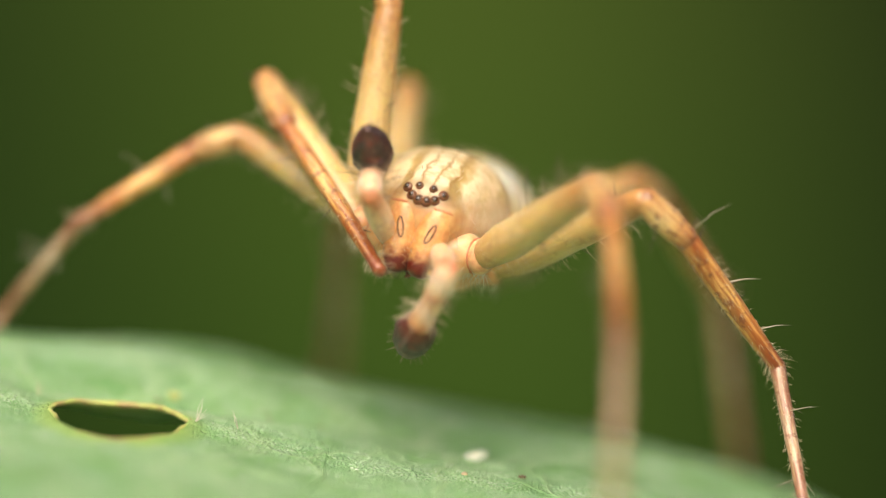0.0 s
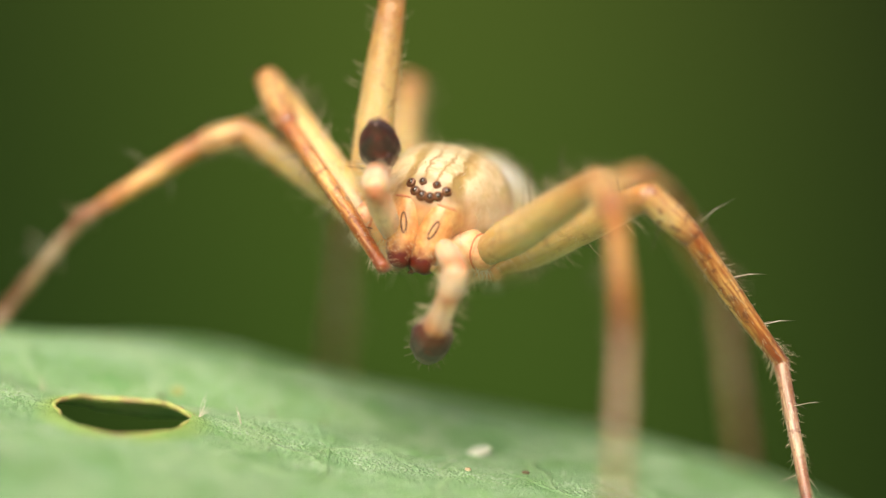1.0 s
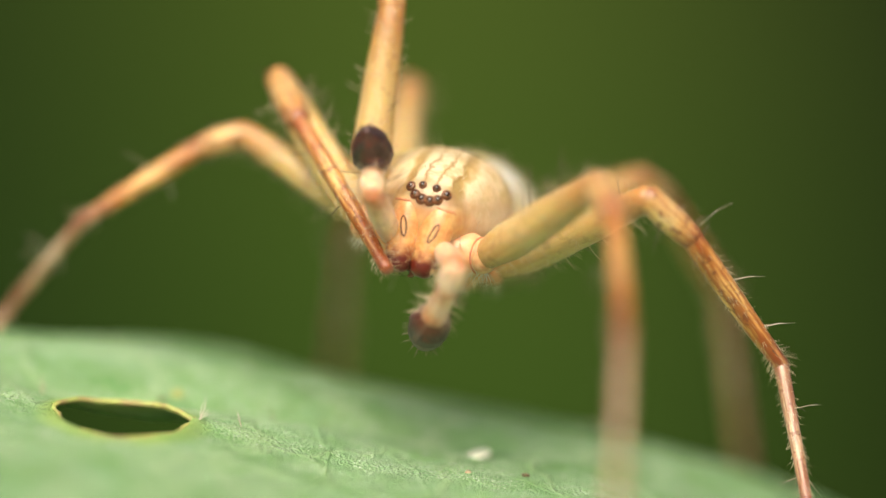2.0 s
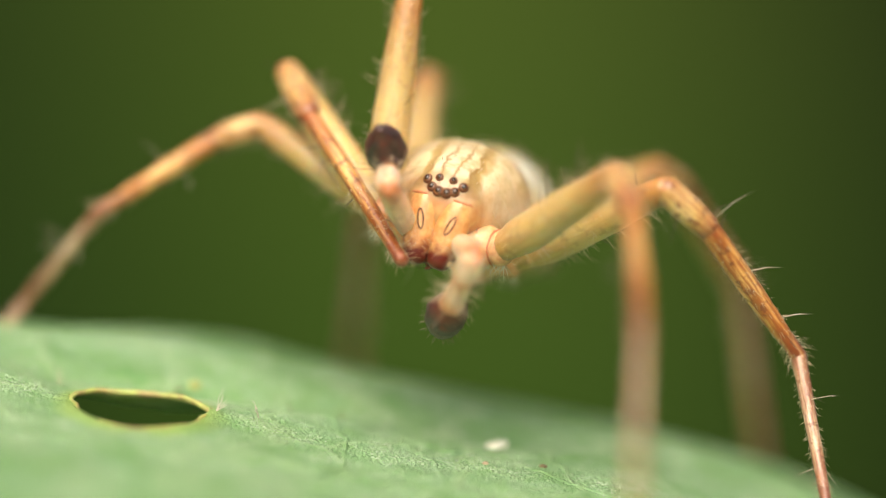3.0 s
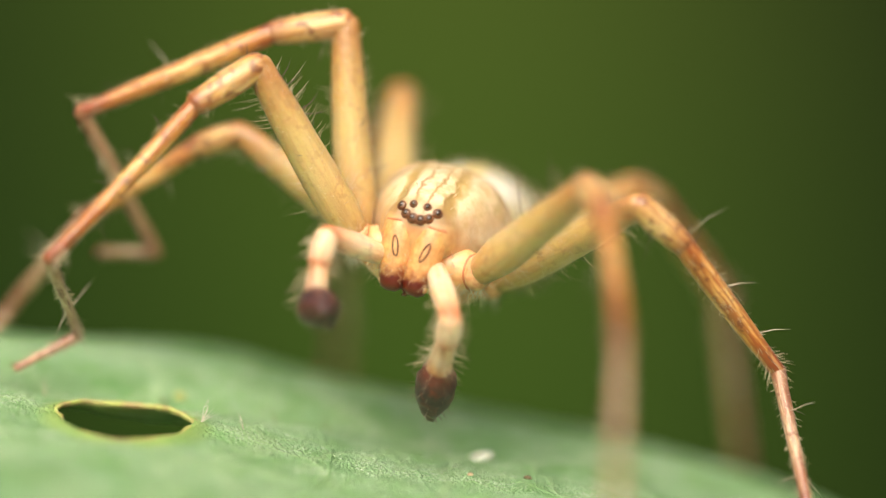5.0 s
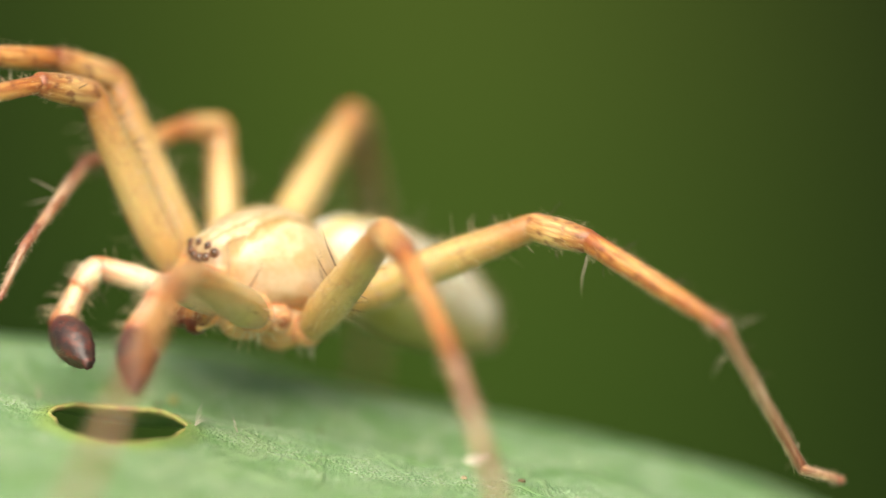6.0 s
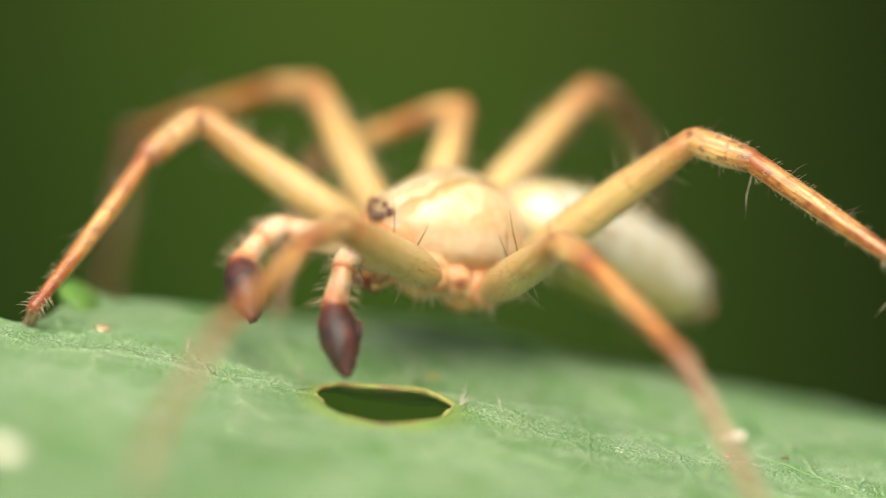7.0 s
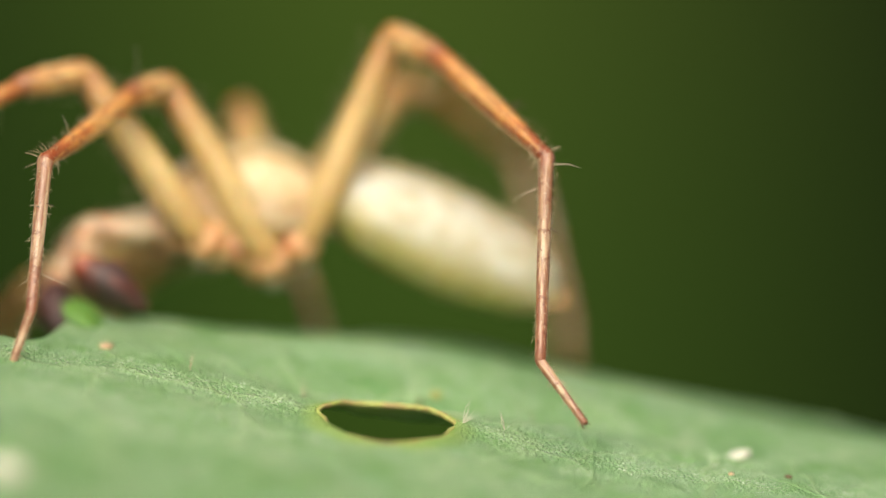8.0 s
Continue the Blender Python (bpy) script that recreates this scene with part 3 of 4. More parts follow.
# ---- the spider ----
SPIDER = new("spider")
tagged(SPIDER, "amber running spider with a cream abdomen, one leg missing", "spider")
HEAD = [(0.0, 46, 34, -24), (0.025, 57, 52, -36), (0.06, 65, 64, -44), (0.14, 72, 76, -50), (0.26, 88, 91, -54), (0.40, 108, 106, -60), (0.55, 122, 112, -62), (0.70, 124, 106, -60), (0.82, 110, 84, -54), (0.92, 82, 54, -42), (0.98, 52, 30, -22), (1.0, 34, 18, -14)]
TAIL = [(0.0, 24, 19, -25), (0.03, 56, 46, -40), (0.1, 88, 73, -60), (0.22, 110, 90, -79), (0.38, 118, 98, -88), (0.55, 118, 99, -88), (0.7, 108, 93, -80), (0.83, 94, 80, -66), (0.92, 74, 64, -50), (0.97, 52, 44, -34), (0.99, 34, 28, -22), (1.0, 16, 13, -10)]


def profile(table, s):
    for (a, *p), (b, *q) in zip(table, table[1:]):
        if s <= b:
            f = (s - a) / (b - a)
            f = f * f * (3 - 2 * f) * 0.4 + f * 0.6
            return [u + (v - u) * f for u, v in zip(p, q)]
    return table[-1][1:]


def hull(name, table, y0, length, count=40, sides=40, power=0.92, rough=2.0):
    rings = []
    for i in range(count + 1):
        s = 0.5 - 0.5 * math.cos(math.pi * i / count)
        w, up, low = profile(table, s)
        ring = []
        for j in range(sides):
            a = 2 * math.pi * j / sides
            c, d = math.cos(a), math.sin(a)
            p = Vector((w * math.copysign(abs(c) ** power, c), y0 + s * length, (up if d > 0 else -low) * math.copysign(abs(d) ** power, d)))
            lump = rough * noise.noise(p / 34.0) + 0.5 * rough * noise.noise(p / 13.0)
            if name == "cephalothorax" and d > 0:
                # shallow furrows that run down from the crown
                swing = math.atan2(p.y - 60, abs(p.x) + 8)
                lump -= 3.0 * max(0.0, math.cos(swing * 5.2)) ** 6 * min(1.0, abs(p.x) / 40.0)
                lump -= 5.0 * math.exp(-(p.x / 6.0) ** 2 - ((p.y - 60) / 22.0) ** 2)
            q = p + Vector((p.x, 0, p.z)).normalized() * lump
            ring.append(tuple(q))
        rings.append(ring)
    return loft(name, rings)


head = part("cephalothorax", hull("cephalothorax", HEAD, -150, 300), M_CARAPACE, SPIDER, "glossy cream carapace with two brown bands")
sternum = part("sternum", ellipsoid("sternum", 88, 124, 42), M_COXA, SPIDER, "peach underside plate", pose(0, 5 * PX, -64 * PX))

for x, y, z, r in ((-7.6, -153, 32, 6.7), (7.6, -153, 32, 6.7), (-21.5, -151, 37, 6.2), (21.5, -151, 37, 6.2), (-13, -143, 55, 5.2), (13, -143, 55, 5.2), (-33.5, -143.5, 48, 6.2), (33.5, -143.5, 48, 6.2)):
    ball = ellipsoid("eye", r, r, r, 16, 10)
    part("eye", ball, M_EYE, head, "glossy black eye", pose(x * PX, (y + 2.5) * PX, z * PX))
    ring = ellipsoid("eye_rim", r * 1.55, r * 1.55, r * 0.85, 16, 8)
    part("eye_rim", ring, M_EYE_RIM, head, "golden brown rim", pose(x * PX, (y + 3) * PX, (z - 1) * PX, 68, 0, x * 0.8))

for side in (-1, 1):
    radius = lambda s: 31 * (0.90 + 0.50 * s - 0.66 * s * s)
    jaw = part("chelicera", limb("chelicera", 108, radius, 18, 14, flat=0.92, wob=0.01), M_CHELICERA, SPIDER, "glossy orange jaw", pose(side * 31 * PX, -126 * PX, 14 * PX, 180 - 13, side * 5, 0))
    part("fang", limb("fang", 34, lambda s: 12 * (1 - 0.75 * s), 10, 8, bend=0.12), M_FANG, jaw, "dark red-brown fang", pose(-side * 8 * PX, -8 * PX, 100 * PX, 30, -side * 30, 0))
    oval = []
    for i in range(25):
        a = 2 * math.pi * i / 24
        cx, cz = 5.0 * math.cos(a) + 3.0 + 3.5 * math.sin(a) * -side, 44 + 18 * math.sin(a)
        oval.append([(cx + 1.4 * math.cos(b) * math.cos(a), 30.4 - 0.012 * cx * cx + 1.4 * math.sin(b), cz + 1.4 * math.cos(b) * math.sin(a)) for b in (2 * math.pi * j / 6 for j in range(6))])
    part("groove", loft("groove", oval, cap=False), M_GROOVE, jaw, "thin dark oval line")
    rnd = random.Random(50 + side)
    upper = radius(0.0) * 1.06
    part("jaw_fold", ellipsoid("jaw_fold", upper, upper * 0.92, 7, 18, 8, dent=0.03, seed=60 + side), M_FOLD, jaw, "thin reddish fold at the root of the jaw", pose(0, 0, -3 * PX))
    tagged(part("jaw_hairs", hairs("jaw_hairs", limb_hairs(rnd, 108, radius, 34, 24, 0.45, 0.5, 0.5, 0.98)), M_DOWN, jaw), kind="stuff")
    rnd = random.Random(80 + side)
    lobe = part("maxilla", limb("maxilla", 95, lambda s: 24 * (1 - 0.3 * s), 14, 10, flat=0.8), M_COXA, SPIDER, "peach mouth lobe", pose(side * 30 * PX, -66 * PX, -52 * PX, 112, 0, 0))

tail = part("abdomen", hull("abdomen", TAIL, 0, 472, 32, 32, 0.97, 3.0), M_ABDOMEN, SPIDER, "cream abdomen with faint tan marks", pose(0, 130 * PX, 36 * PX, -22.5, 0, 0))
rnd = random.Random(9)
fuzz = []
for _ in range(520):
    s, a = rnd.uniform(0.03, 0.98), rnd.uniform(-0.5, math.pi + 0.5)
    w, up, low = profile(TAIL, s)
    n = Vector((math.cos(a), 0.35, math.sin(a))).normalized()
    base = Vector((w * math.cos(a) * 0.97, s * 472, (up if math.sin(a) > 0 else -low) * math.sin(a) * 0.97))
    h = rnd.uniform(16, 34)
    fuzz.append((base, base + n * h, 0.7, (0, h * 0.1, 0)))
tagged(part("abdomen_hairs", hairs("abdomen_hairs", fuzz), M_DOWN, tail, "short pale hairs"), kind="stuff")
part("pedicel", limb("pedicel", 60, lambda s: 20, 12, 6), M_COXA, SPIDER, "narrow waist", pose(0, 120 * PX, 0, -90, 0, 0))
for side in (-1, 0, 1):
    part("spinneret", limb("spinneret", 42, lambda s: 12 * (1 - 0.4 * s), 10, 6), M_COXA, tail, "short pale spinneret", pose(side * 14 * PX, 450 * PX, -6 * PX, -80, 0, side * -14))
rnd = random.Random(19)
setae = []
for _ in range(60):
    s, a = rnd.uniform(0.1, 0.9), rnd.uniform(0.3, math.pi - 0.3)
    w, up, low = profile(HEAD, s)
    base = Vector((w * math.cos(a) * 0.97, -150 + s * 300, up * math.sin(a) * 0.97))
    h = rnd.uniform(9, 22)
    setae.append((base, base + Vector((math.cos(a), -0.6, math.sin(a))).normalized() * h, 0.6, (0, 0, 0)))
tagged(part("carapace_hairs", hairs("carapace_hairs", setae), M_DOWN, head), kind="stuff")

HIPS = {"l1": (114, -88, -48), "l2": (114, 40, -80), "l4": (100, 98, -46), "r1": (-114, -88, -42), "r2": (-126, -24, -54), "r3": (-124, 42, -54), "r4": (-100, 98, -42), "pl": (48, -135, -50), "pr": (-48, -135, -50)}
SIZES = {"l1": (370, 510, 330, 130), "l2": (370, 410, 280, 115), "l4": (410, 460, 372, 142), "r1": (370, 510, 330, 130), "r2": (390, 500, 340, 120), "r3": (300, 330, 260, 100), "r4": (410, 460, 372, 142), "pl": (155, 128, 126), "pr": (155, 128, 126)}


def joint_pieces(key):
    """Lengths of the knee piece and the shin, which together span the second length."""
    span = SIZES[key][1] * 1.006
    share = 0.40 if key[0] == "p" else 0.26
    return span * share, span * (1 - share)


def clad(ob, key, length, radius, down, spines, spine_long, seed, pale=22.0, fine=0.85):
    """Down and spines on one piece of a leg."""
    rnd = random.Random(seed)
    tagged(part("down", hairs("down", limb_hairs(rnd, length, radius, down, pale, fine, 0.45)), M_FUZZ if fine < 0.41 else M_DOWN, ob, "fine pale hairs"), kind="stuff")
    for root in limb_hairs(rnd, length, radius, spines, spine_long, 0.95, 0.45, 0.15, 0.95, None):
        part("spine", hairs("spine", [root], 4), M_BRISTLE, ob)
    if key[0] != "p":
        tagged(part("lying_hairs", hairs("lying_hairs", limb_hairs(rnd, length, radius, int(length * 0.3), 15, 0.4, 1.12)), M_DOWN, ob, "pale hairs that lie along the leg"), kind="stuff")


# spines with a place of their own: share of the length, angle round the leg, length, lean
PLACED = {
    ("l1", "femur"): ((0.70, 94, 86, 22), (0.44, 97, 86, 22), (0.30, 60, 60, 25)),
    ("l2", "femur"): ((0.85, 99, 34, 14), (0.47, 113, 84, 10), (0.25, 100, 80, 16)),
    ("l2", "patella"): ((0.96, 92, 88, 13), (0.90, 85, 34, 10)),
    ("l2", "tibia"): ((0.05, 81, 32, -20), (0.37, 113, 60, 28), (0.73, 113, 58, 27)),
    ("r1", "femur"): ((0.88, 148, 42, 30), (0.84, 141, 36, 7), (0.70, 141, 38, 7), (0.67, 132, 44, -20)),
    ("r1", "patella"): ((0.06, 169, 32, -22),),
    ("r1", "tibia"): ((0.20, -140, 40, -20), (0.55, -120, 44, 20)),
    ("l4", "tibia"): ((0.04, -84, 84, 25), (0.22, 80, 40, 20)),
    ("l4", "metatarsus"): ((0.04, 82, 62, 12), (0.15, -110, 66, 27), (0.36, 89, 38, 30)),
}


def spine_root(length, radius, s, angle, long, lean):
    a, b = radians(angle), radians(lean)
    out = Vector((math.cos(a), math.sin(a), 0))
    base = out * radius(s) * 0.94 + Vector((0, 0, s * length))
    return base, base + out * long * math.cos(b) + Vector((0, 0, long * math.sin(b))), 0.7 if long > 86 else 1.2, Vector((0, 0, -0.06 * long))


def make_leg(key, seed):
    fem, span, met, tar = SIZES[key]
    pat, tib = joint_pieces(key)
    k = 0.9 if key[1] == "3" else 1.0
    r_fem = lambda s: k * (24 + 12.5 * min(1.0, 0.1 + 4.5 * s) * (1 - s ** 2.4))
    r_pat = lambda s: k * (25.5 + 3 * math.sin(math.pi * s) - 3.5 * s)
    thin = k * (0.82 if key[1] == "1" else 1.0)
    r_tib = lambda s: thin * (20 + 2.3 * math.sin(math.pi * s * 1.2) - 5.5 * s + (2 if s > 0.93 else 0))
    r_met = lambda s: thin * (13.6 - 3.6 * s + (1.5 if s < 0.05 else 0))
    r_tar = lambda s: k * (9.8 - 3.4 * s)
    pieces = []
    for name, length, radius, mat, down, spines, long in (("femur", fem, r_fem, M_FEMUR, 90, 5, 40), ("patella", pat, r_pat, M_PATELLA, 30, 2, 52), ("tibia", tib, r_tib, M_TIBIA, 80, 5, 38), ("metatarsus", met, r_met, M_FOOT, 90, 2, 24), ("tarsus", tar, r_tar, M_FOOT, 70, 0, 0)):
        ob = part(name, limb(name, length, radius, bend=0.012 if name in ("femur", "tibia") else 0.0, seed=seed), mat, SPIDER)
        clad(ob, key, length, radius, down, spines, long, seed + len(name), {"femur": 24, "metatarsus": 12, "tarsus": 11}.get(name, 15), 0.42)
        if name == "femur":
            rnd = random.Random(seed + 99)
            tagged(part("fringe", hairs("fringe", limb_hairs(rnd, length, radius, 46, 46, 0.55, 0.35)), M_DOWN, ob, "long loose pale hairs"), kind="stuff")
        for row in PLACED.get((key, name), ()):
            pale = row[2] > 48 and name != "femur"
            part("spine", hairs("spine", [spine_root(length, radius, *row)], 5), M_AWN if pale else M_BRISTLE, ob, "long pale spine" if pale else "")
        if name in ("tibia", "metatarsus") and (key, name) not in PLACED:
            rnd = random.Random(seed + 61)
            for root in limb_hairs(rnd, length, radius, 3, 62, 1.05, 0.3, 0.1, 0.9):
                part("bristle", hairs("bristle", [root], 4), M_AWN, ob, "long pale bristle")
        if name == "tibia":
            rnd = random.Random(seed + 73)
            tagged(part("cuff_hairs", hairs("cuff_hairs", limb_hairs(rnd, length, radius, 30, 26, 0.55, 0.7, 0.9, 1.02)), M_DOWN, ob, "pale tuft at the end of the shin"), kind="stuff")
        if name == "tarsus":
            for a in (-1, 1):
                part("claw", limb("claw", 14, lambda s: 2.2 * (1 - 0.8 * s), 6, 5, bend=0.2), M_FANG, ob, "tiny dark claw", pose(a * 4 * PX, 0, (length - 4) * PX, 0, a * 14, 0))
        pieces.append(ob)
    x, y, z = HIPS[key]
    inner = Vector((x * 0.30, y * 0.66, z * 0.70 - 26))
    way = Vector((x, y, z)) - inner
    turn = way.to_track_quat("Z", "Y").to_matrix().to_4x4()
    coxa = part("coxa", limb("coxa", way.length - 30, lambda s: k * (54 - 14 * s + 7 * math.sin(math.pi * s)), 18, 10), M_COXA, SPIDER, "peach hip joint")
    coxa.matrix_basis = Matrix.Translation(inner * PX) @ turn
    ring = part("trochanter", ellipsoid("trochanter", 33 * k, 33 * k, 24 * k, 18, 12, dent=0.015, seed=seed), M_TROCHANTER, SPIDER, "pinkish ring between hip and thigh")
    ring.matrix_basis = Matrix.Translation(Vector((x, y, z)) * PX) @ turn
    rim = part("joint_ring", ellipsoid("joint_ring", 34 * k, 34 * k, 3 * k, 18, 8, dent=0.03, seed=seed), M_FOLD, ring, "thin pinkish joint fold", pose(0, 0, -10 * PX))
    rnd = random.Random(seed + 17)
    tuft = []
    for _ in range(16):
        a = rnd.uniform(-0.9, 0.9)
        base = Vector((x + rnd.uniform(-14, 14), y + rnd.uniform(-14, 14), z - 26))
        tuft.append((base, base + Vector((math.sin(a) * 26, rnd.uniform(-12, 12), -rnd.uniform(18, 40))), 0.95, (0, 0, 3)))
    tagged(part("tuft", hairs("tuft", tuft), M_TUFT, SPIDER, "white hair tuft below the hip"), kind="stuff")
    rnd = random.Random(seed + 7)
    tagged(part("coxa_hairs", hairs("coxa_hairs", limb_hairs(rnd, way.length, lambda s: 42 * k, 40, 30, 0.8, 0.3)), M_DOWN, coxa), kind="stuff")
    return pieces


def make_palp(key, seed):
    fem, span, bulb = SIZES[key]
    pat, tib = joint_pieces(key)
    r_fem = lambda s: 17 + 6 * math.sin(math.pi * s * 0.9)
    r_pat = lambda s: 21 + 3 * math.sin(math.pi * s)
    r_tib = lambda s: 19 + 5 * s
    r_bulb = lambda s: 41 * max(0.2, math.sin(math.pi * min(1, 0.12 + s * 0.82)) ** 0.62 * (1.0 - 0.26 * s))
    lobe_x = 1 if key == "pl" else -1
    pieces = []
    for name, length, radius, mat, down, long in (("palp_femur", fem, r_fem, M_PALP, 40, 24), ("palp_patella", pat, r_pat, M_PALP, 60, 26), ("palp_tibia", tib, r_tib, M_PALP_TIBIA, 80, 34), ("palp_bulb", bulb, r_bulb, M_BULB, 100 if key == "pl" else 50, 17)):
        ob = part(name, limb(name, length, radius, 20, 18, wob=0.03 if name == "palp_bulb" else 0.012, seed=seed), mat, SPIDER, "dark purple-brown swollen palp tip" if name == "palp_bulb" else "")
        clad(ob, key, length, radius, down, 3 if name in ("palp_patella", "palp_tibia") else 0, 44, seed + len(name), long, 0.36 if name == "palp_bulb" else 0.52)
        if name == "palp_patella":
            part("joint_ring", ellipsoid("joint_ring", 22, 22, 9, 18, 10, dent=0.04, seed=seed), M_FOLD, ob, "reddish joint fold", pose(0, 0, length * PX))
        if name == "palp_tibia":
            part("joint_ring", limb("joint_ring", 22, lambda s: 20 + 3.5 * math.sin(math.pi * s), 18, 8), M_JOINT, ob, "dark red joint", pose(0, 0, (length - 14) * PX))
        if name == "palp_bulb":
            part("bulb_lobe", ellipsoid("bulb_lobe", 10, 9, 22, 16, 12, dent=0.04, seed=seed), M_BULB, ob, "dark swollen lobe", pose(-25 * lobe_x * PX, 22 * lobe_x * PX, length * 0.42 * PX, 8, 8, 0))
        if name == "palp_bulb":
            for v in ob.data.vertices:
                v.co *= 1 + 0.07 * noise.noise(v.co / (16 * PX)) + 0.04 * noise.noise(v.co / (7 * PX))
        pieces.append(ob)
    return pieces


LEGS = {key: make_palp(key, 300 + i * 17) if key[0] == "p" else make_leg(key, 100 + i * 23) for i, key in enumerate(HIPS)}
stump = part("hip_scar", limb("hip_scar", 46, lambda s: 40 - 9 * s + 4 * math.sin(math.pi * s), 18, 10, wob=0.03), M_TROCHANTER, SPIDER, "closed hip stump of the lost leg", pose(48 * PX, -18 * PX, -62 * PX, 0, 92, -4))
for depth, wide in ((14, 41), (30, 40)):
    part("joint_ring", ellipsoid("joint_ring", wide, wide, 2.5, 18, 8, dent=0.03, seed=depth), M_FOLD, stump, "thin pinkish joint fold", pose(0, 0, depth * PX))
part("scar_plug", ellipsoid("scar_plug", 13, 16, 6, 14, 8, dent=0.08), M_SCAR, stump, "dark brown scar", pose(0, 0, 62 * PX))


# ---- what moves ----
BODY_ROWS, LEG_ROWS = [], {}


def bt(t, x, y, z, pitch, roll, turn):
    BODY_ROWS.append((t, x, y, z, pitch, roll, turn))


def lt(key, t, *joints):
    LEG_ROWS.setdefault(key, []).append((t, *[c for j in joints for c in j]))


def glide(rows, t):
    """Smooth values between rows, without overshoot."""
    if t <= rows[0][0]:
        return rows[0][1:]
    if t >= rows[-1][0]:
        return rows[-1][1:]
    i = max(j for j in range(len(rows) - 1) if rows[j][0] <= t)
    h = rows[i + 1][0] - rows[i][0]
    s = (t - rows[i][0]) / h
    out = []
    for c in range(1, len(rows[0])):
        slope = lambda j: (rows[j + 1][c] - rows[j][c]) / (rows[j + 1][0] - rows[j][0])
        d = slope(i)

        def tangent(j):
            if j == 0 or j == len(rows) - 1:
                return 0.0
            a, b = slope(j - 1), slope(j)
            return 0.0 if a * b <= 0 else 2 * a * b / (a + b)
        m0, m1 = tangent(i) * h, tangent(i + 1) * h
        p0, p1 = rows[i][c], rows[i + 1][c]
        out.append((2 * s ** 3 - 3 * s * s + 1) * p0 + (s ** 3 - 2 * s * s + s) * m0 + (3 * s * s - 2 * s ** 3) * p1 + (s ** 3 - s * s) * m1)
    return out


def body_pose(t):
    x, y, z, pitch, roll, turn = glide(BODY_ROWS, t)
    return pose(x * PX, y * PX, z * PX, pitch, roll, 0) @ pose(0, 0, 0, 0, 0, turn)


def motions():
    bt(0.00, -9, 226, 327, -6, 13, -15)
    bt(4.20, -12, 224, 319, -6, 13, -15)
    bt(5.30, -31, 216, 289, -2, 10, -18)
    bt(5.40, -57, 211, 269, 0, 9, -21)
    bt(5.50, -82, 205, 245, 0, 9, -25)
    bt(5.70, -172, 213, 233, 0, 9, -40)
    bt(5.80, -199, 221, 226, 0, 9, -43)
    bt(5.90, -233, 236, 201, 0, 10, -46)
    bt(6.00, -330, 265, 217, 0, 9, -49)
    bt(6.10, -426, 294, 228, 0, 8, -56)
    bt(6.40, -463, 320, 234, 0, 8, -60)
    bt(7.00, -463, 320, 234, 0, 8, -60)
    bt(7.30, -463, 320, 234, 0, 8, -60)
    bt(7.40, -484, 337, 234, 0, 8, -62)
    bt(7.50, -529, 360, 259, 0, 8, -64)
    bt(7.60, -565, 382, 265, 0, 8, -66)
    bt(7.70, -599, 429, 244, 0, 7, -70)
    bt(7.80, -653, 482, 249, 0, 6, -74)
    bt(7.90, -781, 547, 252, 0, 5, -84)
    bt(7.95, -819, 569, 256, 0, 4, -88)
    bt(8.00, -819, 569, 256, 0, 4, -88)
    lt("l1", 0.00, (263, -143, 462), (301, -630, 314), (284, -863, 81), (286, -967, 2))
    lt("l1", 4.20, (262, -138, 460), (299, -625, 312), (283, -858, 79), (285, -961, 0))
    lt("l1", 5.30, (222, -125, 458), (287, -611, 316), (277, -867, 109), (280, -971, 30))
    lt("l1", 5.50, (161, -107, 439), (248, -592, 308), (259, -854, 107), (262, -957, 28))
    lt("l1", 5.70, (29, -135, 420), (153, -615, 299), (203, -885, 116), (211, -988, 37))
    lt("l1", 5.80, (-26, -145, 414), (13, -641, 306), (4, -931, 148), (4, -1043, 82))
    lt("l1", 5.90, (-196, -208, 356), (-233, -714, 304), (-266, -1035, 234), (-273, -1147, 169))
    lt("l1", 6.00, (-441, -193, 321), (-532, -691, 258), (-598, -1001, 165), (-617, -1117, 111))
    lt("l1", 6.10, (-592, -161, 309), (-752, -645, 326), (-884, -887, 145), (-908, -987, 65))
    lt("l1", 6.40, (-649, -109, 354), (-858, -571, 302), (-961, -871, 209), (-988, -986, 155))
    lt("l1", 7.00, (-649, -109, 354), (-858, -571, 302), (-961, -871, 209), (-988, -986, 155))
    lt("l1", 7.30, (-649, -109, 354), (-858, -571, 302), (-961, -871, 209), (-988, -986, 155))
    lt("l1", 7.40, (-655, -91, 371), (-861, -556, 325), (-954, -851, 212), (-981, -966, 157))
    lt("l1", 7.50, (-689, -79, 390), (-874, -550, 330), (-962, -847, 218), (-990, -962, 163))
    lt("l1", 7.60, (-762, -31, 409), (-1013, -475, 426), (-1150, -771, 379), (-1195, -871, 309))
    lt("l1", 7.70, (-894, 71, 361), (-1250, -247, 181), (-1282, -575, 154), (-1298, -691, 98))
    lt("l1", 7.80, (-993, 182, 371), (-1420, -73, 259), (-1566, -350, 153), (-1590, -457, 83))
    lt("l1", 7.90, (-1179, 383, 387), (-1554, 49, 299), (-1663, -200, 111), (-1678, -308, 40))
    lt("l1", 7.95, (-1113, 520, 506), (-1512, 217, 411), (-1587, 29, 150), (-1594, -52, 49))
    lt("l1", 8.00, (-1113, 520, 506), (-1512, 217, 411), (-1587, 29, 150), (-1594, -52, 49))
    lt("l2", 0.00, (357, 32, 396), (595, 105, 70), (640, -64, -148), (645, -138, -236))
    lt("l2", 4.20, (357, 40, 394), (596, 113, 69), (640, -56, -150), (645, -130, -238))
    lt("l2", 5.30, (317, 21, 382), (575, 79, 69), (624, -134, -106), (632, -198, -201))
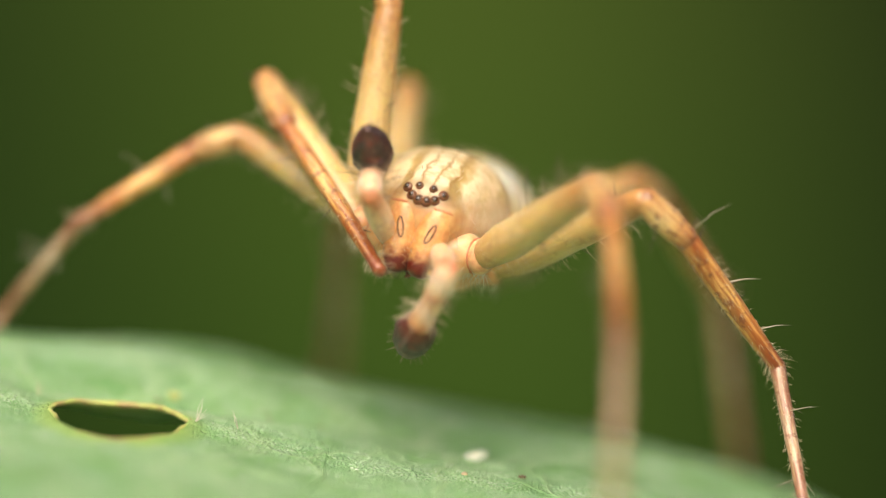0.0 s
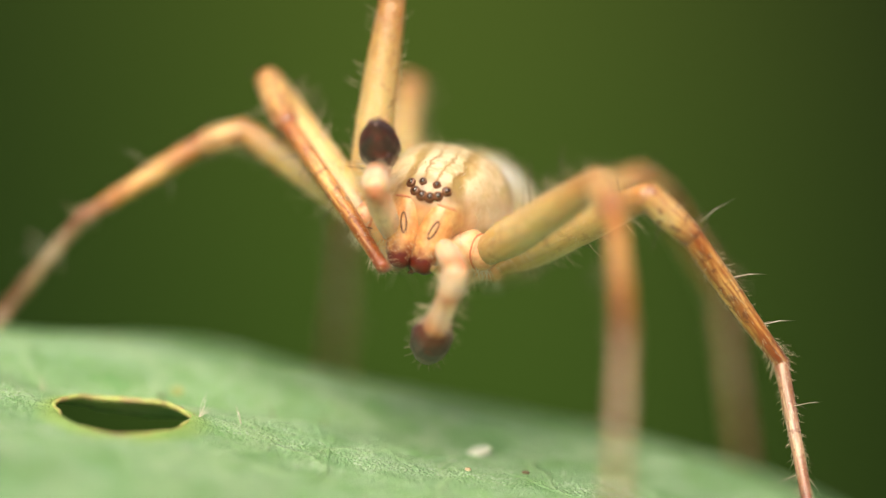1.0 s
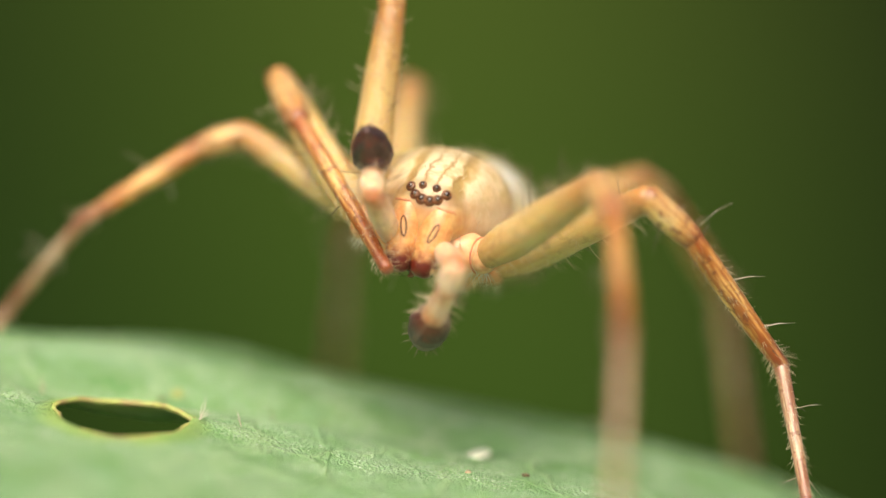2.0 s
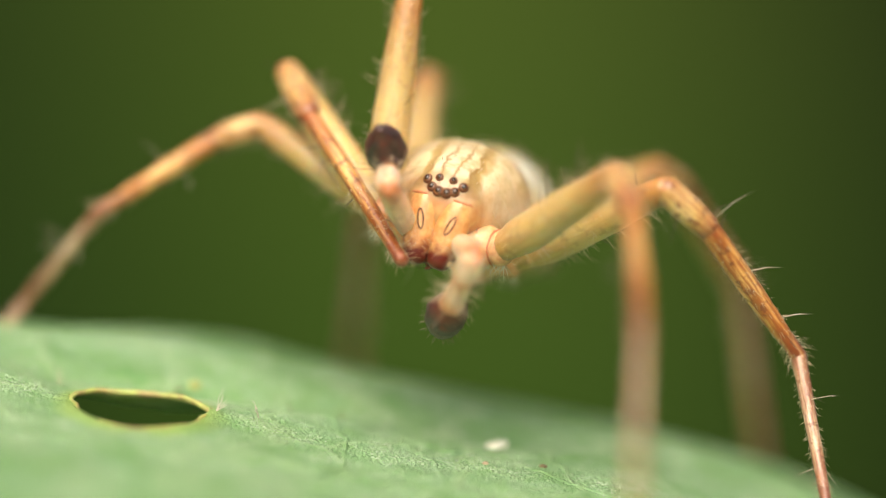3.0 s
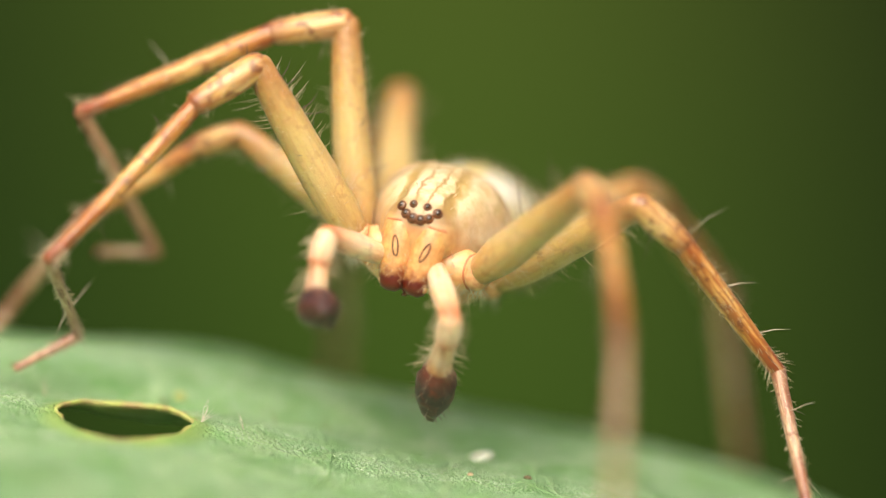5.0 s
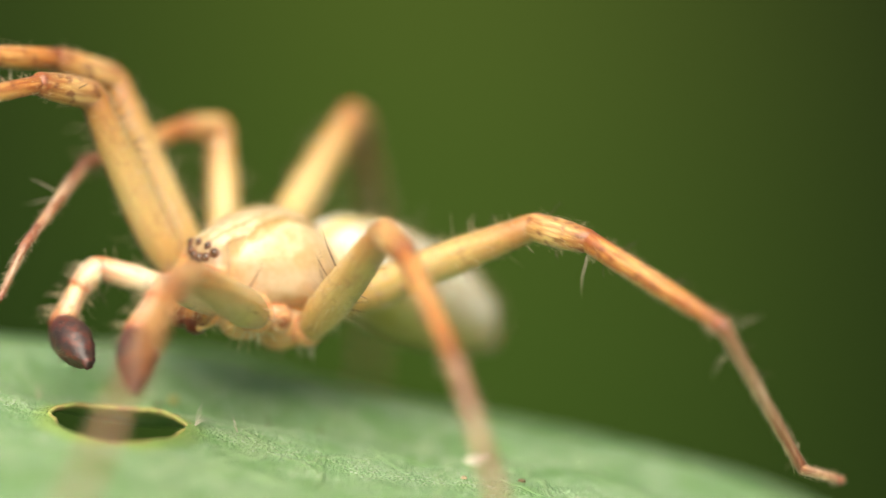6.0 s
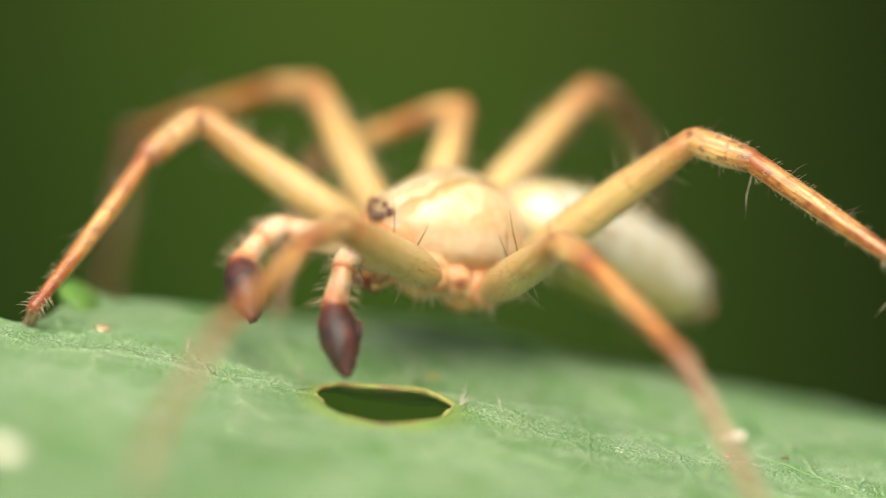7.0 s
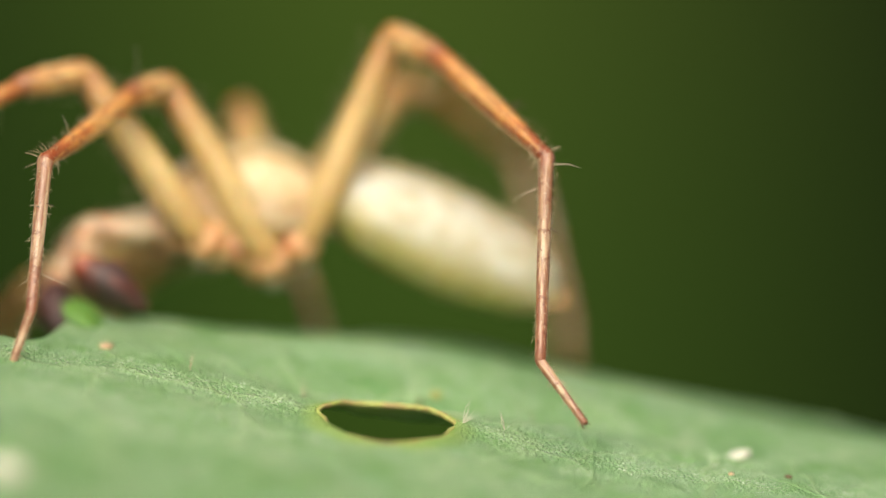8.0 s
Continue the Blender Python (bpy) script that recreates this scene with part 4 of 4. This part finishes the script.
    lt("l2", 5.50, (265, 12, 351), (536, 77, 51), (601, -150, -99), (615, -212, -195))
    lt("l2", 5.70, (129, -65, 329), (370, -361, 182), (453, -582, 31), (485, -661, -46))
    lt("l2", 5.80, (63, -47, 368), (130, -434, 252), (133, -666, 95), (135, -753, 20))
    lt("l2", 5.90, (-4, -40, 360), (64, -409, 194), (99, -645, 48), (111, -716, -41))
    lt("l2", 6.00, (-104, -36, 361), (21, -400, 221), (93, -607, 46), (112, -691, -30))
    lt("l2", 6.10, (-193, -59, 321), (-20, -415, 215), (76, -620, 51), (99, -686, -41))
    lt("l2", 6.40, (-267, -64, 310), (-62, -400, 195), (46, -593, 23), (82, -670, -54))
    lt("l2", 7.00, (-267, -64, 310), (-62, -400, 195), (46, -593, 23), (82, -670, -54))
    lt("l2", 7.30, (-267, -64, 310), (-62, -400, 195), (46, -593, 23), (82, -670, -54))
    lt("l2", 7.40, (-338, -50, 334), (-212, -431, 248), (-132, -647, 89), (-87, -739, 36))
    lt("l2", 7.50, (-480, -10, 397), (-526, -403, 288), (-553, -635, 134), (-569, -738, 85))
    lt("l2", 7.60, (-519, 17, 411), (-556, -364, 263), (-566, -597, 108), (-567, -701, 59))
    lt("l2", 7.70, (-639, 164, 460), (-798, -199, 354), (-865, -426, 205), (-908, -496, 124))
    lt("l2", 7.80, (-706, 216, 465), (-825, -160, 352), (-867, -394, 203), (-919, -423, 105))
    lt("l2", 7.87, (-908, 278, 448), (-941, -122, 363), (-933, -351, 202), (-920, -382, 93))
    lt("l2", 7.90, (-908, 278, 448), (-941, -122, 363), (-933, -351, 202), (-920, -382, 93))
    lt("l2", 7.95, (-963, 531, 481), (-1179, 186, 433), (-1202, 34, 200), (-1241, 3, 96))
    lt("l2", 8.00, (-963, 531, 481), (-1179, 186, 433), (-1202, 34, 200), (-1241, 3, 96))
    lt("l4", 0.00, (347, 613, 286), (513, 929, -4), (561, 1006, -365), (575, 1066, -493))
    lt("l4", 4.20, (348, 607, 288), (515, 923, -2), (563, 1000, -363), (576, 1061, -490))
    lt("l4", 5.30, (323, 603, 269), (505, 931, 2), (547, 1010, -359), (561, 1070, -487))
    lt("l4", 5.50, (285, 573, 236), (492, 915, 9), (540, 1014, -347), (553, 1074, -475))
    lt("l4", 5.70, (241, 517, 181), (493, 814, -63), (526, 474, -209), (533, 352, -282))
    lt("l4", 5.90, (206, 496, 164), (473, 803, -51), (522, 476, -222), (529, 355, -294))
    lt("l4", 6.00, (158, 165, 319), (486, -141, 219), (638, 11, -84), (703, -115, -70))
    lt("l4", 6.10, (-20, 204, 450), (327, -59, 301), (426, -46, -57), (501, -162, -92))
    lt("l4", 6.40, (-25, 222, 420), (332, -22, 263), (424, 2, -97), (528, -80, -147))
    lt("l4", 7.00, (-25, 222, 420), (332, -22, 263), (424, 2, -97), (528, -80, -147))
    lt("l4", 7.30, (-25, 222, 420), (332, -22, 263), (424, 2, -97), (528, -80, -147))
    lt("l4", 7.40, (-21, 278, 391), (345, 46, 236), (442, 60, -123), (547, -22, -172))
    lt("l4", 7.50, (-39, 343, 365), (337, 127, 210), (438, 124, -148), (544, 41, -195))
    lt("l4", 7.60, (-62, 353, 340), (337, 191, 178), (449, 196, -177), (561, 128, -231))
    lt("l4", 7.70, (-108, 275, 320), (263, 16, 235), (377, 15, -119), (488, -61, -164))
    lt("l4", 7.80, (-165, 285, 296), (202, 27, 194), (345, 182, -112), (420, 73, -165))
    lt("l4", 7.87, (-533, 409, 568), (-297, 25, 481), (-303, -170, 164), (-225, -247, 73))
    lt("l4", 7.90, (-533, 409, 568), (-297, 25, 481), (-303, -170, 164), (-225, -247, 73))
    lt("l4", 7.95, (-563, 560, 562), (-287, 217, 429), (-302, 47, 99), (-225, -30, 8))
    lt("l4", 8.00, (-563, 560, 562), (-287, 217, 429), (-302, 47, 99), (-225, -30, 8))
    lt("pl", 0.00, (8, -76, 292), (-40, -25, 185), (-69, 82, 102))
    lt("pl", 0.50, (6, -76, 292), (-44, -26, 185), (-74, 81, 102))
    lt("pl", 1.00, (19, -75, 286), (-18, -33, 171), (-42, 72, 85))
    lt("pl", 1.50, (17, -75, 294), (-21, -14, 188), (-46, 94, 107))
    lt("pl", 3.00, (16, -75, 297), (-22, -8, 195), (-48, 101, 115))
    lt("pl", 3.50, (18, -75, 299), (-19, -5, 198), (-44, 106, 119))
    lt("pl", 4.20, (18, -76, 297), (-18, -8, 195), (-43, 102, 115))
    lt("pl", 5.30, (-7, -70, 185), (-17, 1, 79), (-32, 52, -48))
    lt("pl", 5.50, (-93, -89, 228), (-148, -79, 113), (-185, -76, -20))
    lt("pl", 5.70, (-229, -70, 239), (-269, -58, 118), (-275, -33, -18))
    lt("pl", 5.90, (-333, -31, 228), (-360, -144, 175), (-348, -258, 98))
    lt("pl", 6.00, (-482, 24, 249), (-539, -71, 186), (-536, -181, 102))
    lt("pl", 6.10, (-595, 61, 256), (-641, -55, 229), (-630, -119, 107))
    lt("pl", 6.40, (-631, 86, 259), (-663, -11, 182), (-639, -93, 73))
    lt("pl", 7.00, (-631, 86, 259), (-663, -11, 182), (-639, -93, 73))
    lt("pl", 7.30, (-631, 86, 259), (-663, -11, 182), (-639, -93, 73))
    lt("pl", 7.40, (-664, 128, 285), (-734, 82, 189), (-713, -10, 87))
    lt("pl", 7.50, (-728, 155, 294), (-798, 126, 191), (-784, 45, 80))
    lt("pl", 7.60, (-793, 206, 292), (-819, 141, 185), (-769, 66, 81))
    lt("pl", 7.70, (-852, 273, 237), (-867, 167, 167), (-767, 141, 75))
    lt("pl", 7.80, (-924, 407, 251), (-997, 321, 191), (-915, 251, 105))
    lt("pl", 7.90, (-1068, 486, 232), (-1100, 369, 190), (-993, 348, 105))
    lt("pl", 7.95, (-1110, 515, 226), (-1117, 396, 179), (-1001, 378, 106))
    lt("pl", 8.00, (-1110, 515, 226), (-1117, 396, 179), (-1001, 378, 106))
    lt("pr", 0.00, (-128, -3, 412), (-122, 123, 433), (-131, 24, 529))
    lt("pr", 0.50, (-124, 1, 417), (-112, 125, 447), (-117, 30, 547))
    lt("pr", 1.00, (-126, -3, 413), (-116, 123, 435), (-123, 24, 532))
    lt("pr", 1.50, (-129, -2, 413), (-124, 124, 435), (-134, 25, 530))
    lt("pr", 3.00, (-133, -7, 407), (-133, 121, 420), (-146, 17, 511))
    lt("pr", 3.50, (-133, -5, 408), (-134, 122, 423), (-148, 19, 514))
    lt("pr", 4.20, (-131, -4, 406), (-129, 124, 417), (-141, 19, 507))
    lt("pr", 5.30, (-256, 25, 290), (-295, -54, 197), (-278, -176, 133))
    lt("pr", 5.50, (-340, 109, 249), (-383, 13, 176), (-393, -96, 92))
    lt("pr", 5.70, (-454, 142, 232), (-521, 56, 165), (-520, -74, 117))
    lt("pr", 5.90, (-488, 197, 273), (-562, 124, 198), (-519, 24, 114))
    lt("pr", 6.00, (-617, 218, 234), (-680, 154, 143), (-623, 37, 96))
    lt("pr", 6.10, (-690, 206, 282), (-726, 91, 238), (-692, -20, 163))
    lt("pr", 6.40, (-758, 305, 248), (-829, 210, 200), (-804, 95, 127))
    lt("pr", 7.00, (-758, 305, 248), (-829, 210, 200), (-804, 95, 127))
    lt("pr", 7.30, (-758, 305, 248), (-829, 210, 200), (-804, 95, 127))
    lt("pr", 7.40, (-775, 330, 261), (-855, 246, 207), (-820, 140, 126))
    lt("pr", 7.50, (-814, 316, 298), (-844, 204, 245), (-804, 100, 164))
    lt("pr", 7.60, (-865, 355, 263), (-880, 245, 198), (-829, 154, 108))
    lt("pr", 7.70, (-876, 448, 296), (-939, 358, 230), (-874, 326, 113))
    lt("pr", 7.80, (-950, 499, 255), (-1019, 406, 200), (-952, 334, 103))
    lt("pr", 7.90, (-1077, 571, 194), (-1129, 482, 117), (-1096, 359, 66))
    lt("pr", 7.95, (-1111, 601, 190), (-1177, 532, 105), (-1159, 404, 55))
    lt("pr", 8.00, (-1111, 601, 190), (-1177, 532, 105), (-1159, 404, 55))
    lt("r1", 0.00, (-313, 421, 512), (-108, 28, 260), (-70, 349, 196), (-45, 477, 196))
    lt("r1", 0.50, (-309, 419, 518), (-106, 26, 262), (-70, 348, 196), (-45, 475, 196))
    lt("r1", 1.00, (-315, 424, 506), (-108, 29, 258), (-70, 351, 195), (-45, 479, 195))
    lt("r1", 1.50, (-295, 431, 512), (-102, 32, 260), (-70, 354, 195), (-45, 482, 194))
    lt("r1", 3.00, (-311, 423, 511), (-107, 28, 260), (-70, 350, 196), (-44, 477, 196))
    lt("r1", 3.50, (-326, 420, 503), (-112, 27, 257), (-70, 348, 196), (-44, 476, 196))
    lt("r1", 4.20, (-315, 412, 513), (-108, 19, 262), (-70, 341, 198), (-44, 468, 198))
    lt("r1", 5.30, (-318, 85, 590), (-797, 21, 426), (-911, 107, 129), (-936, 158, 12))
    lt("r1", 5.50, (-419, 150, 531), (-875, 70, 316), (-992, 146, 17), (-1017, 195, -101))
    lt("r1", 5.70, (-498, 287, 521), (-962, 209, 323), (-1054, 297, 19), (-1069, 347, -100))
    lt("r1", 5.90, (-528, 329, 503), (-990, 174, 352), (-1060, 255, 39), (-1076, 319, -72))
    lt("r1", 6.00, (-620, 278, 525), (-958, -97, 599), (-1034, -75, 279), (-1049, -20, 162))
    lt("r1", 6.10, (-791, 252, 475), (-971, -177, 265), (-1028, 57, 40), (-1043, 109, -78))
    lt("r1", 6.40, (-897, 427, 416), (-1195, 108, 152), (-1244, 341, -76), (-1257, 389, -197))
    lt("r1", 7.00, (-897, 427, 416), (-1195, 108, 152), (-1244, 341, -76), (-1257, 389, -197))
    lt("r1", 7.30, (-875, 433, 442), (-1215, 133, 207), (-1186, 372, -19), (-1179, 421, -139))
    lt("r1", 7.40, (-841, 467, 487), (-1251, 590, 208), (-1198, 743, -79), (-1189, 740, -209))
    lt("r1", 7.50, (-930, 398, 479), (-1143, 44, 181), (-1166, 280, -49), (-1178, 328, -169))
    lt("r1", 7.60, (-975, 350, 450), (-1279, 74, 148), (-1315, 308, -82), (-1329, 370, -195))
    lt("r1", 7.70, (-1008, 707, 74), (-1146, 1124, -186), (-1209, 1358, -410), (-1223, 1436, -513))
    lt("r1", 7.80, (-1043, 769, 50), (-1235, 1160, -214), (-1311, 1414, -411), (-1326, 1493, -513))
    lt("r1", 7.90, (-1149, 843, 32), (-1303, 1248, -237), (-1336, 1502, -445), (-1351, 1590, -540))
    lt("r1", 7.95, (-1172, 882, 34), (-1369, 1265, -240), (-1392, 1520, -448), (-1407, 1608, -542))
    lt("r1", 8.00, (-1172, 882, 34), (-1369, 1265, -240), (-1392, 1520, -448), (-1407, 1608, -542))
    lt("r2", 0.00, (-99, 312, 658), (-229, 628, 1022), (-470, 854, 1104), (-565, 926, 1112))
    lt("r2", 4.20, (-100, 309, 650), (-228, 614, 1025), (-469, 840, 1107), (-564, 912, 1115))
    lt("r2", 5.30, (-244, 313, 615), (-699, 246, 417), (-633, 303, 89), (-610, 362, -13))
    lt("r2", 5.40, (-319, 459, 515), (-742, 714, 438), (-768, 804, 111), (-773, 844, -2))
    lt("r2", 5.50, (-405, 374, 510), (-900, 409, 447), (-993, 538, 147), (-1026, 531, 32))
    lt("r2", 5.70, (-488, 346, 514), (-901, 625, 545), (-1130, 766, 337), (-1184, 766, 229))
    lt("r2", 5.90, (-575, 374, 461), (-986, 656, 431), (-1219, 840, 264), (-1244, 866, 150))
    lt("r2", 6.00, (-584, 420, 518), (-982, 145, 646), (-1128, 315, 389), (-1152, 348, 277))
    lt("r2", 6.10, (-678, 583, 471), (-1052, 883, 330), (-1149, 1007, 28), (-1163, 1033, -88))
    lt("r2", 6.40, (-685, 715, 393), (-1028, 1037, 225), (-1086, 1158, -88), (-1093, 1181, -205))
    lt("r2", 7.00, (-685, 715, 393), (-1028, 1037, 225), (-1086, 1158, -88), (-1093, 1181, -205))
    lt("r2", 7.30, (-685, 715, 393), (-1028, 1037, 225), (-1086, 1158, -88), (-1093, 1181, -205))
    lt("r2", 7.40, (-644, 722, 433), (-1027, 973, 233), (-1050, 1117, -74), (-1054, 1141, -192))
    lt("r2", 7.50, (-661, 756, 454), (-995, 1037, 211), (-977, 1128, -116), (-973, 1150, -234))
    lt("r2", 7.60, (-664, 791, 449), (-1003, 1032, 170), (-991, 1166, -142), (-987, 1208, -254))
    lt("r2", 7.70, (-763, 873, 364), (-964, 1248, 102), (-993, 958, -74), (-997, 862, -146))
    lt("r2", 7.80, (-866, 957, 183), (-1088, 1320, -81), (-1117, 1553, -326), (-1124, 1569, -445))
    lt("r2", 7.90, (-973, 1012, 73), (-1112, 1424, -174), (-1142, 1655, -421), (-1155, 1707, -529))
    lt("r2", 7.95, (-974, 1032, 36), (-1146, 1439, -199), (-1187, 1686, -428), (-1195, 1739, -535))
    lt("r2", 8.00, (-974, 1032, 36), (-1146, 1439, -199), (-1187, 1686, -428), (-1195, 1739, -535))
    lt("r3", 0.00, (-359, 422, 416), (-652, 406, 266), (-797, 502, 72), (-857, 450, 12))
    lt("r3", 4.20, (-358, 416, 418), (-651, 401, 267), (-796, 498, 74), (-856, 446, 13))
    lt("r3", 5.30, (-366, 334, 438), (-650, 396, 281), (-799, 481, 85), (-858, 429, 24))
    lt("r3", 5.50, (-389, 342, 412), (-650, 478, 263), (-800, 561, 67), (-860, 510, 5))
    lt("r3", 5.70, (-364, 505, 390), (-655, 586, 257), (-799, 615, 42), (-853, 556, -17))
    lt("r3", 5.90, (-363, 512, 392), (-674, 557, 290), (-796, 579, 61), (-841, 525, -10))
    lt("r3", 6.00, (-402, 565, 400), (-642, 339, 394), (-745, 124, 291), (-785, 84, 208))
    lt("r3", 6.10, (-443, 637, 373), (-714, 803, 284), (-812, 622, 125), (-842, 579, 40))
    lt("r3", 6.40, (-426, 665, 367), (-706, 785, 239), (-754, 601, 62), (-764, 542, -18))
    lt("r3", 7.00, (-426, 665, 367), (-706, 785, 239), (-754, 601, 62), (-764, 542, -18))
    lt("r3", 7.30, (-426, 665, 367), (-706, 785, 239), (-754, 601, 62), (-764, 542, -18))
    lt("r3", 7.40, (-439, 678, 371), (-690, 856, 252), (-722, 716, 35), (-733, 659, -46))
    lt("r3", 7.50, (-426, 662, 405), (-716, 767, 286), (-748, 639, 62), (-758, 581, -19))
    lt("r3", 7.60, (-514, 730, 395), (-722, 926, 230), (-765, 758, 36), (-775, 701, -46))
    lt("r3", 7.70, (-544, 782, 370), (-621, 1007, 142), (-675, 786, 16), (-686, 711, -50))
    lt("r3", 7.80, (-608, 844, 369), (-655, 1067, 130), (-688, 841, 5), (-693, 767, -62))
    lt("r3", 7.90, (-781, 931, 338), (-762, 1114, 65), (-698, 890, -51), (-677, 808, -104))
    lt("r3", 7.95, (-834, 955, 329), (-762, 1134, 61), (-699, 910, -54), (-673, 830, -109))
    lt("r3", 8.00, (-834, 955, 329), (-762, 1134, 61), (-699, 910, -54), (-673, 830, -109))
    lt("r4", 0.00, (-66, 717, 432), (-184, 999, 87), (-209, 1219, -212), (-215, 1280, -340))
    lt("r4", 4.20, (-65, 711, 433), (-183, 993, 89), (-207, 1213, -209), (-213, 1275, -337))
    lt("r4", 5.30, (-100, 707, 420), (-198, 1014, 91), (-212, 1235, -208), (-219, 1296, -336))
    lt("r4", 5.50, (-123, 691, 404), (-195, 1011, 82), (-209, 1243, -208), (-216, 1304, -337))
    lt("r4", 5.70, (-135, 698, 392), (-175, 1032, 77), (-211, 1261, -213), (-217, 1322, -341))
    lt("r4", 5.90, (-134, 684, 394), (-153, 1019, 80), (-177, 1250, -211), (-184, 1311, -339))
    lt("r4", 6.10, (-206, 715, 387), (-99, 1115, 187), (-100, 1326, -120), (-101, 1401, -240))
    lt("r4", 6.40, (-197, 713, 386), (-61, 1094, 168), (-62, 1312, -134), (-60, 1385, -256))
    lt("r4", 7.00, (-197, 713, 386), (-61, 1094, 168), (-62, 1312, -134), (-60, 1385, -256))
    lt("r4", 7.30, (-197, 713, 386), (-61, 1094, 168), (-62, 1312, -134), (-60, 1385, -256))
    lt("r4", 7.40, (-198, 707, 392), (-56, 1091, 183), (-56, 1297, -127), (-56, 1370, -249))
    lt("r4", 7.50, (-213, 711, 403), (-71, 1093, 188), (-72, 1298, -122), (-71, 1371, -244))
    lt("r4", 7.60, (-221, 656, 439), (-81, 1036, 221), (-77, 1231, -96), (-75, 1304, -218))
    lt("r4", 7.70, (-294, 767, 427), (-131, 1124, 186), (-123, 1316, -132), (-122, 1389, -254))
    lt("r4", 7.80, (-347, 840, 417), (-168, 1187, 174), (-156, 1365, -152), (-154, 1438, -274))
    lt("r4", 7.90, (-528, 991, 355), (-299, 1326, 140), (-230, 1047, -96), (-222, 921, -160))
    lt("r4", 7.95, (-550, 1002, 359), (-310, 1335, 151), (-230, 1074, -102), (-222, 948, -166))
    lt("r4", 8.00, (-550, 1002, 359), (-310, 1335, 151), (-230, 1074, -102), (-222, 948, -166))
    times = [0.05 * i for i in range(161)]
    bodies = [body_pose(t) for t in times]
    walk(SPIDER, list(zip(times, bodies)))
    for key, pieces in LEGS.items():
        sizes = SIZES[key]
        pat, tib = joint_pieces(key)
        rows = LEG_ROWS[key]
        tracks = [[] for _ in pieces]
        last = [None] * len(pieces)
        for t, body in zip(times, bodies):
            flat = glide(rows, t)
            goal = [Vector(flat[i:i + 3]) * PX for i in range(0, len(flat), 3)]
            at = [body @ (Vector(HIPS[key]) * PX)]
            for g, size in zip(goal, sizes):
                at.append(at[-1] + (g - at[-1]).normalized() * size * PX)
            # the knee piece bulges away from the thigh
            a, b = at[1], at[2]
            base = (b - a).length
            axis = (b - a) / base
            along = ((pat * PX) ** 2 - (tib * PX) ** 2 + base ** 2) / (2 * base)
            high = math.sqrt(max(0.0, (pat * PX) ** 2 - along ** 2))
            out = a - at[0]
            out = (out - axis * out.dot(axis)).normalized()
            ends = [at[0], a, a + axis * along + out * high, *at[2:]]
            back_to = body.inverted()
            for i in range(len(pieces)):
                way = (back_to.to_3x3() @ (ends[i + 1] - ends[i])).normalized()
                if last[i] is None:
                    q = way.to_track_quat("Z", "Y")
                else:
                    q = last[i][0].rotation_difference(way) @ last[i][1]
                last[i] = (way, q)
                tracks[i].append((t, Matrix.Translation(back_to @ ends[i]) @ q.to_matrix().to_4x4()))
        for ob, track in zip(pieces, tracks):
            walk(ob, track)


motions()
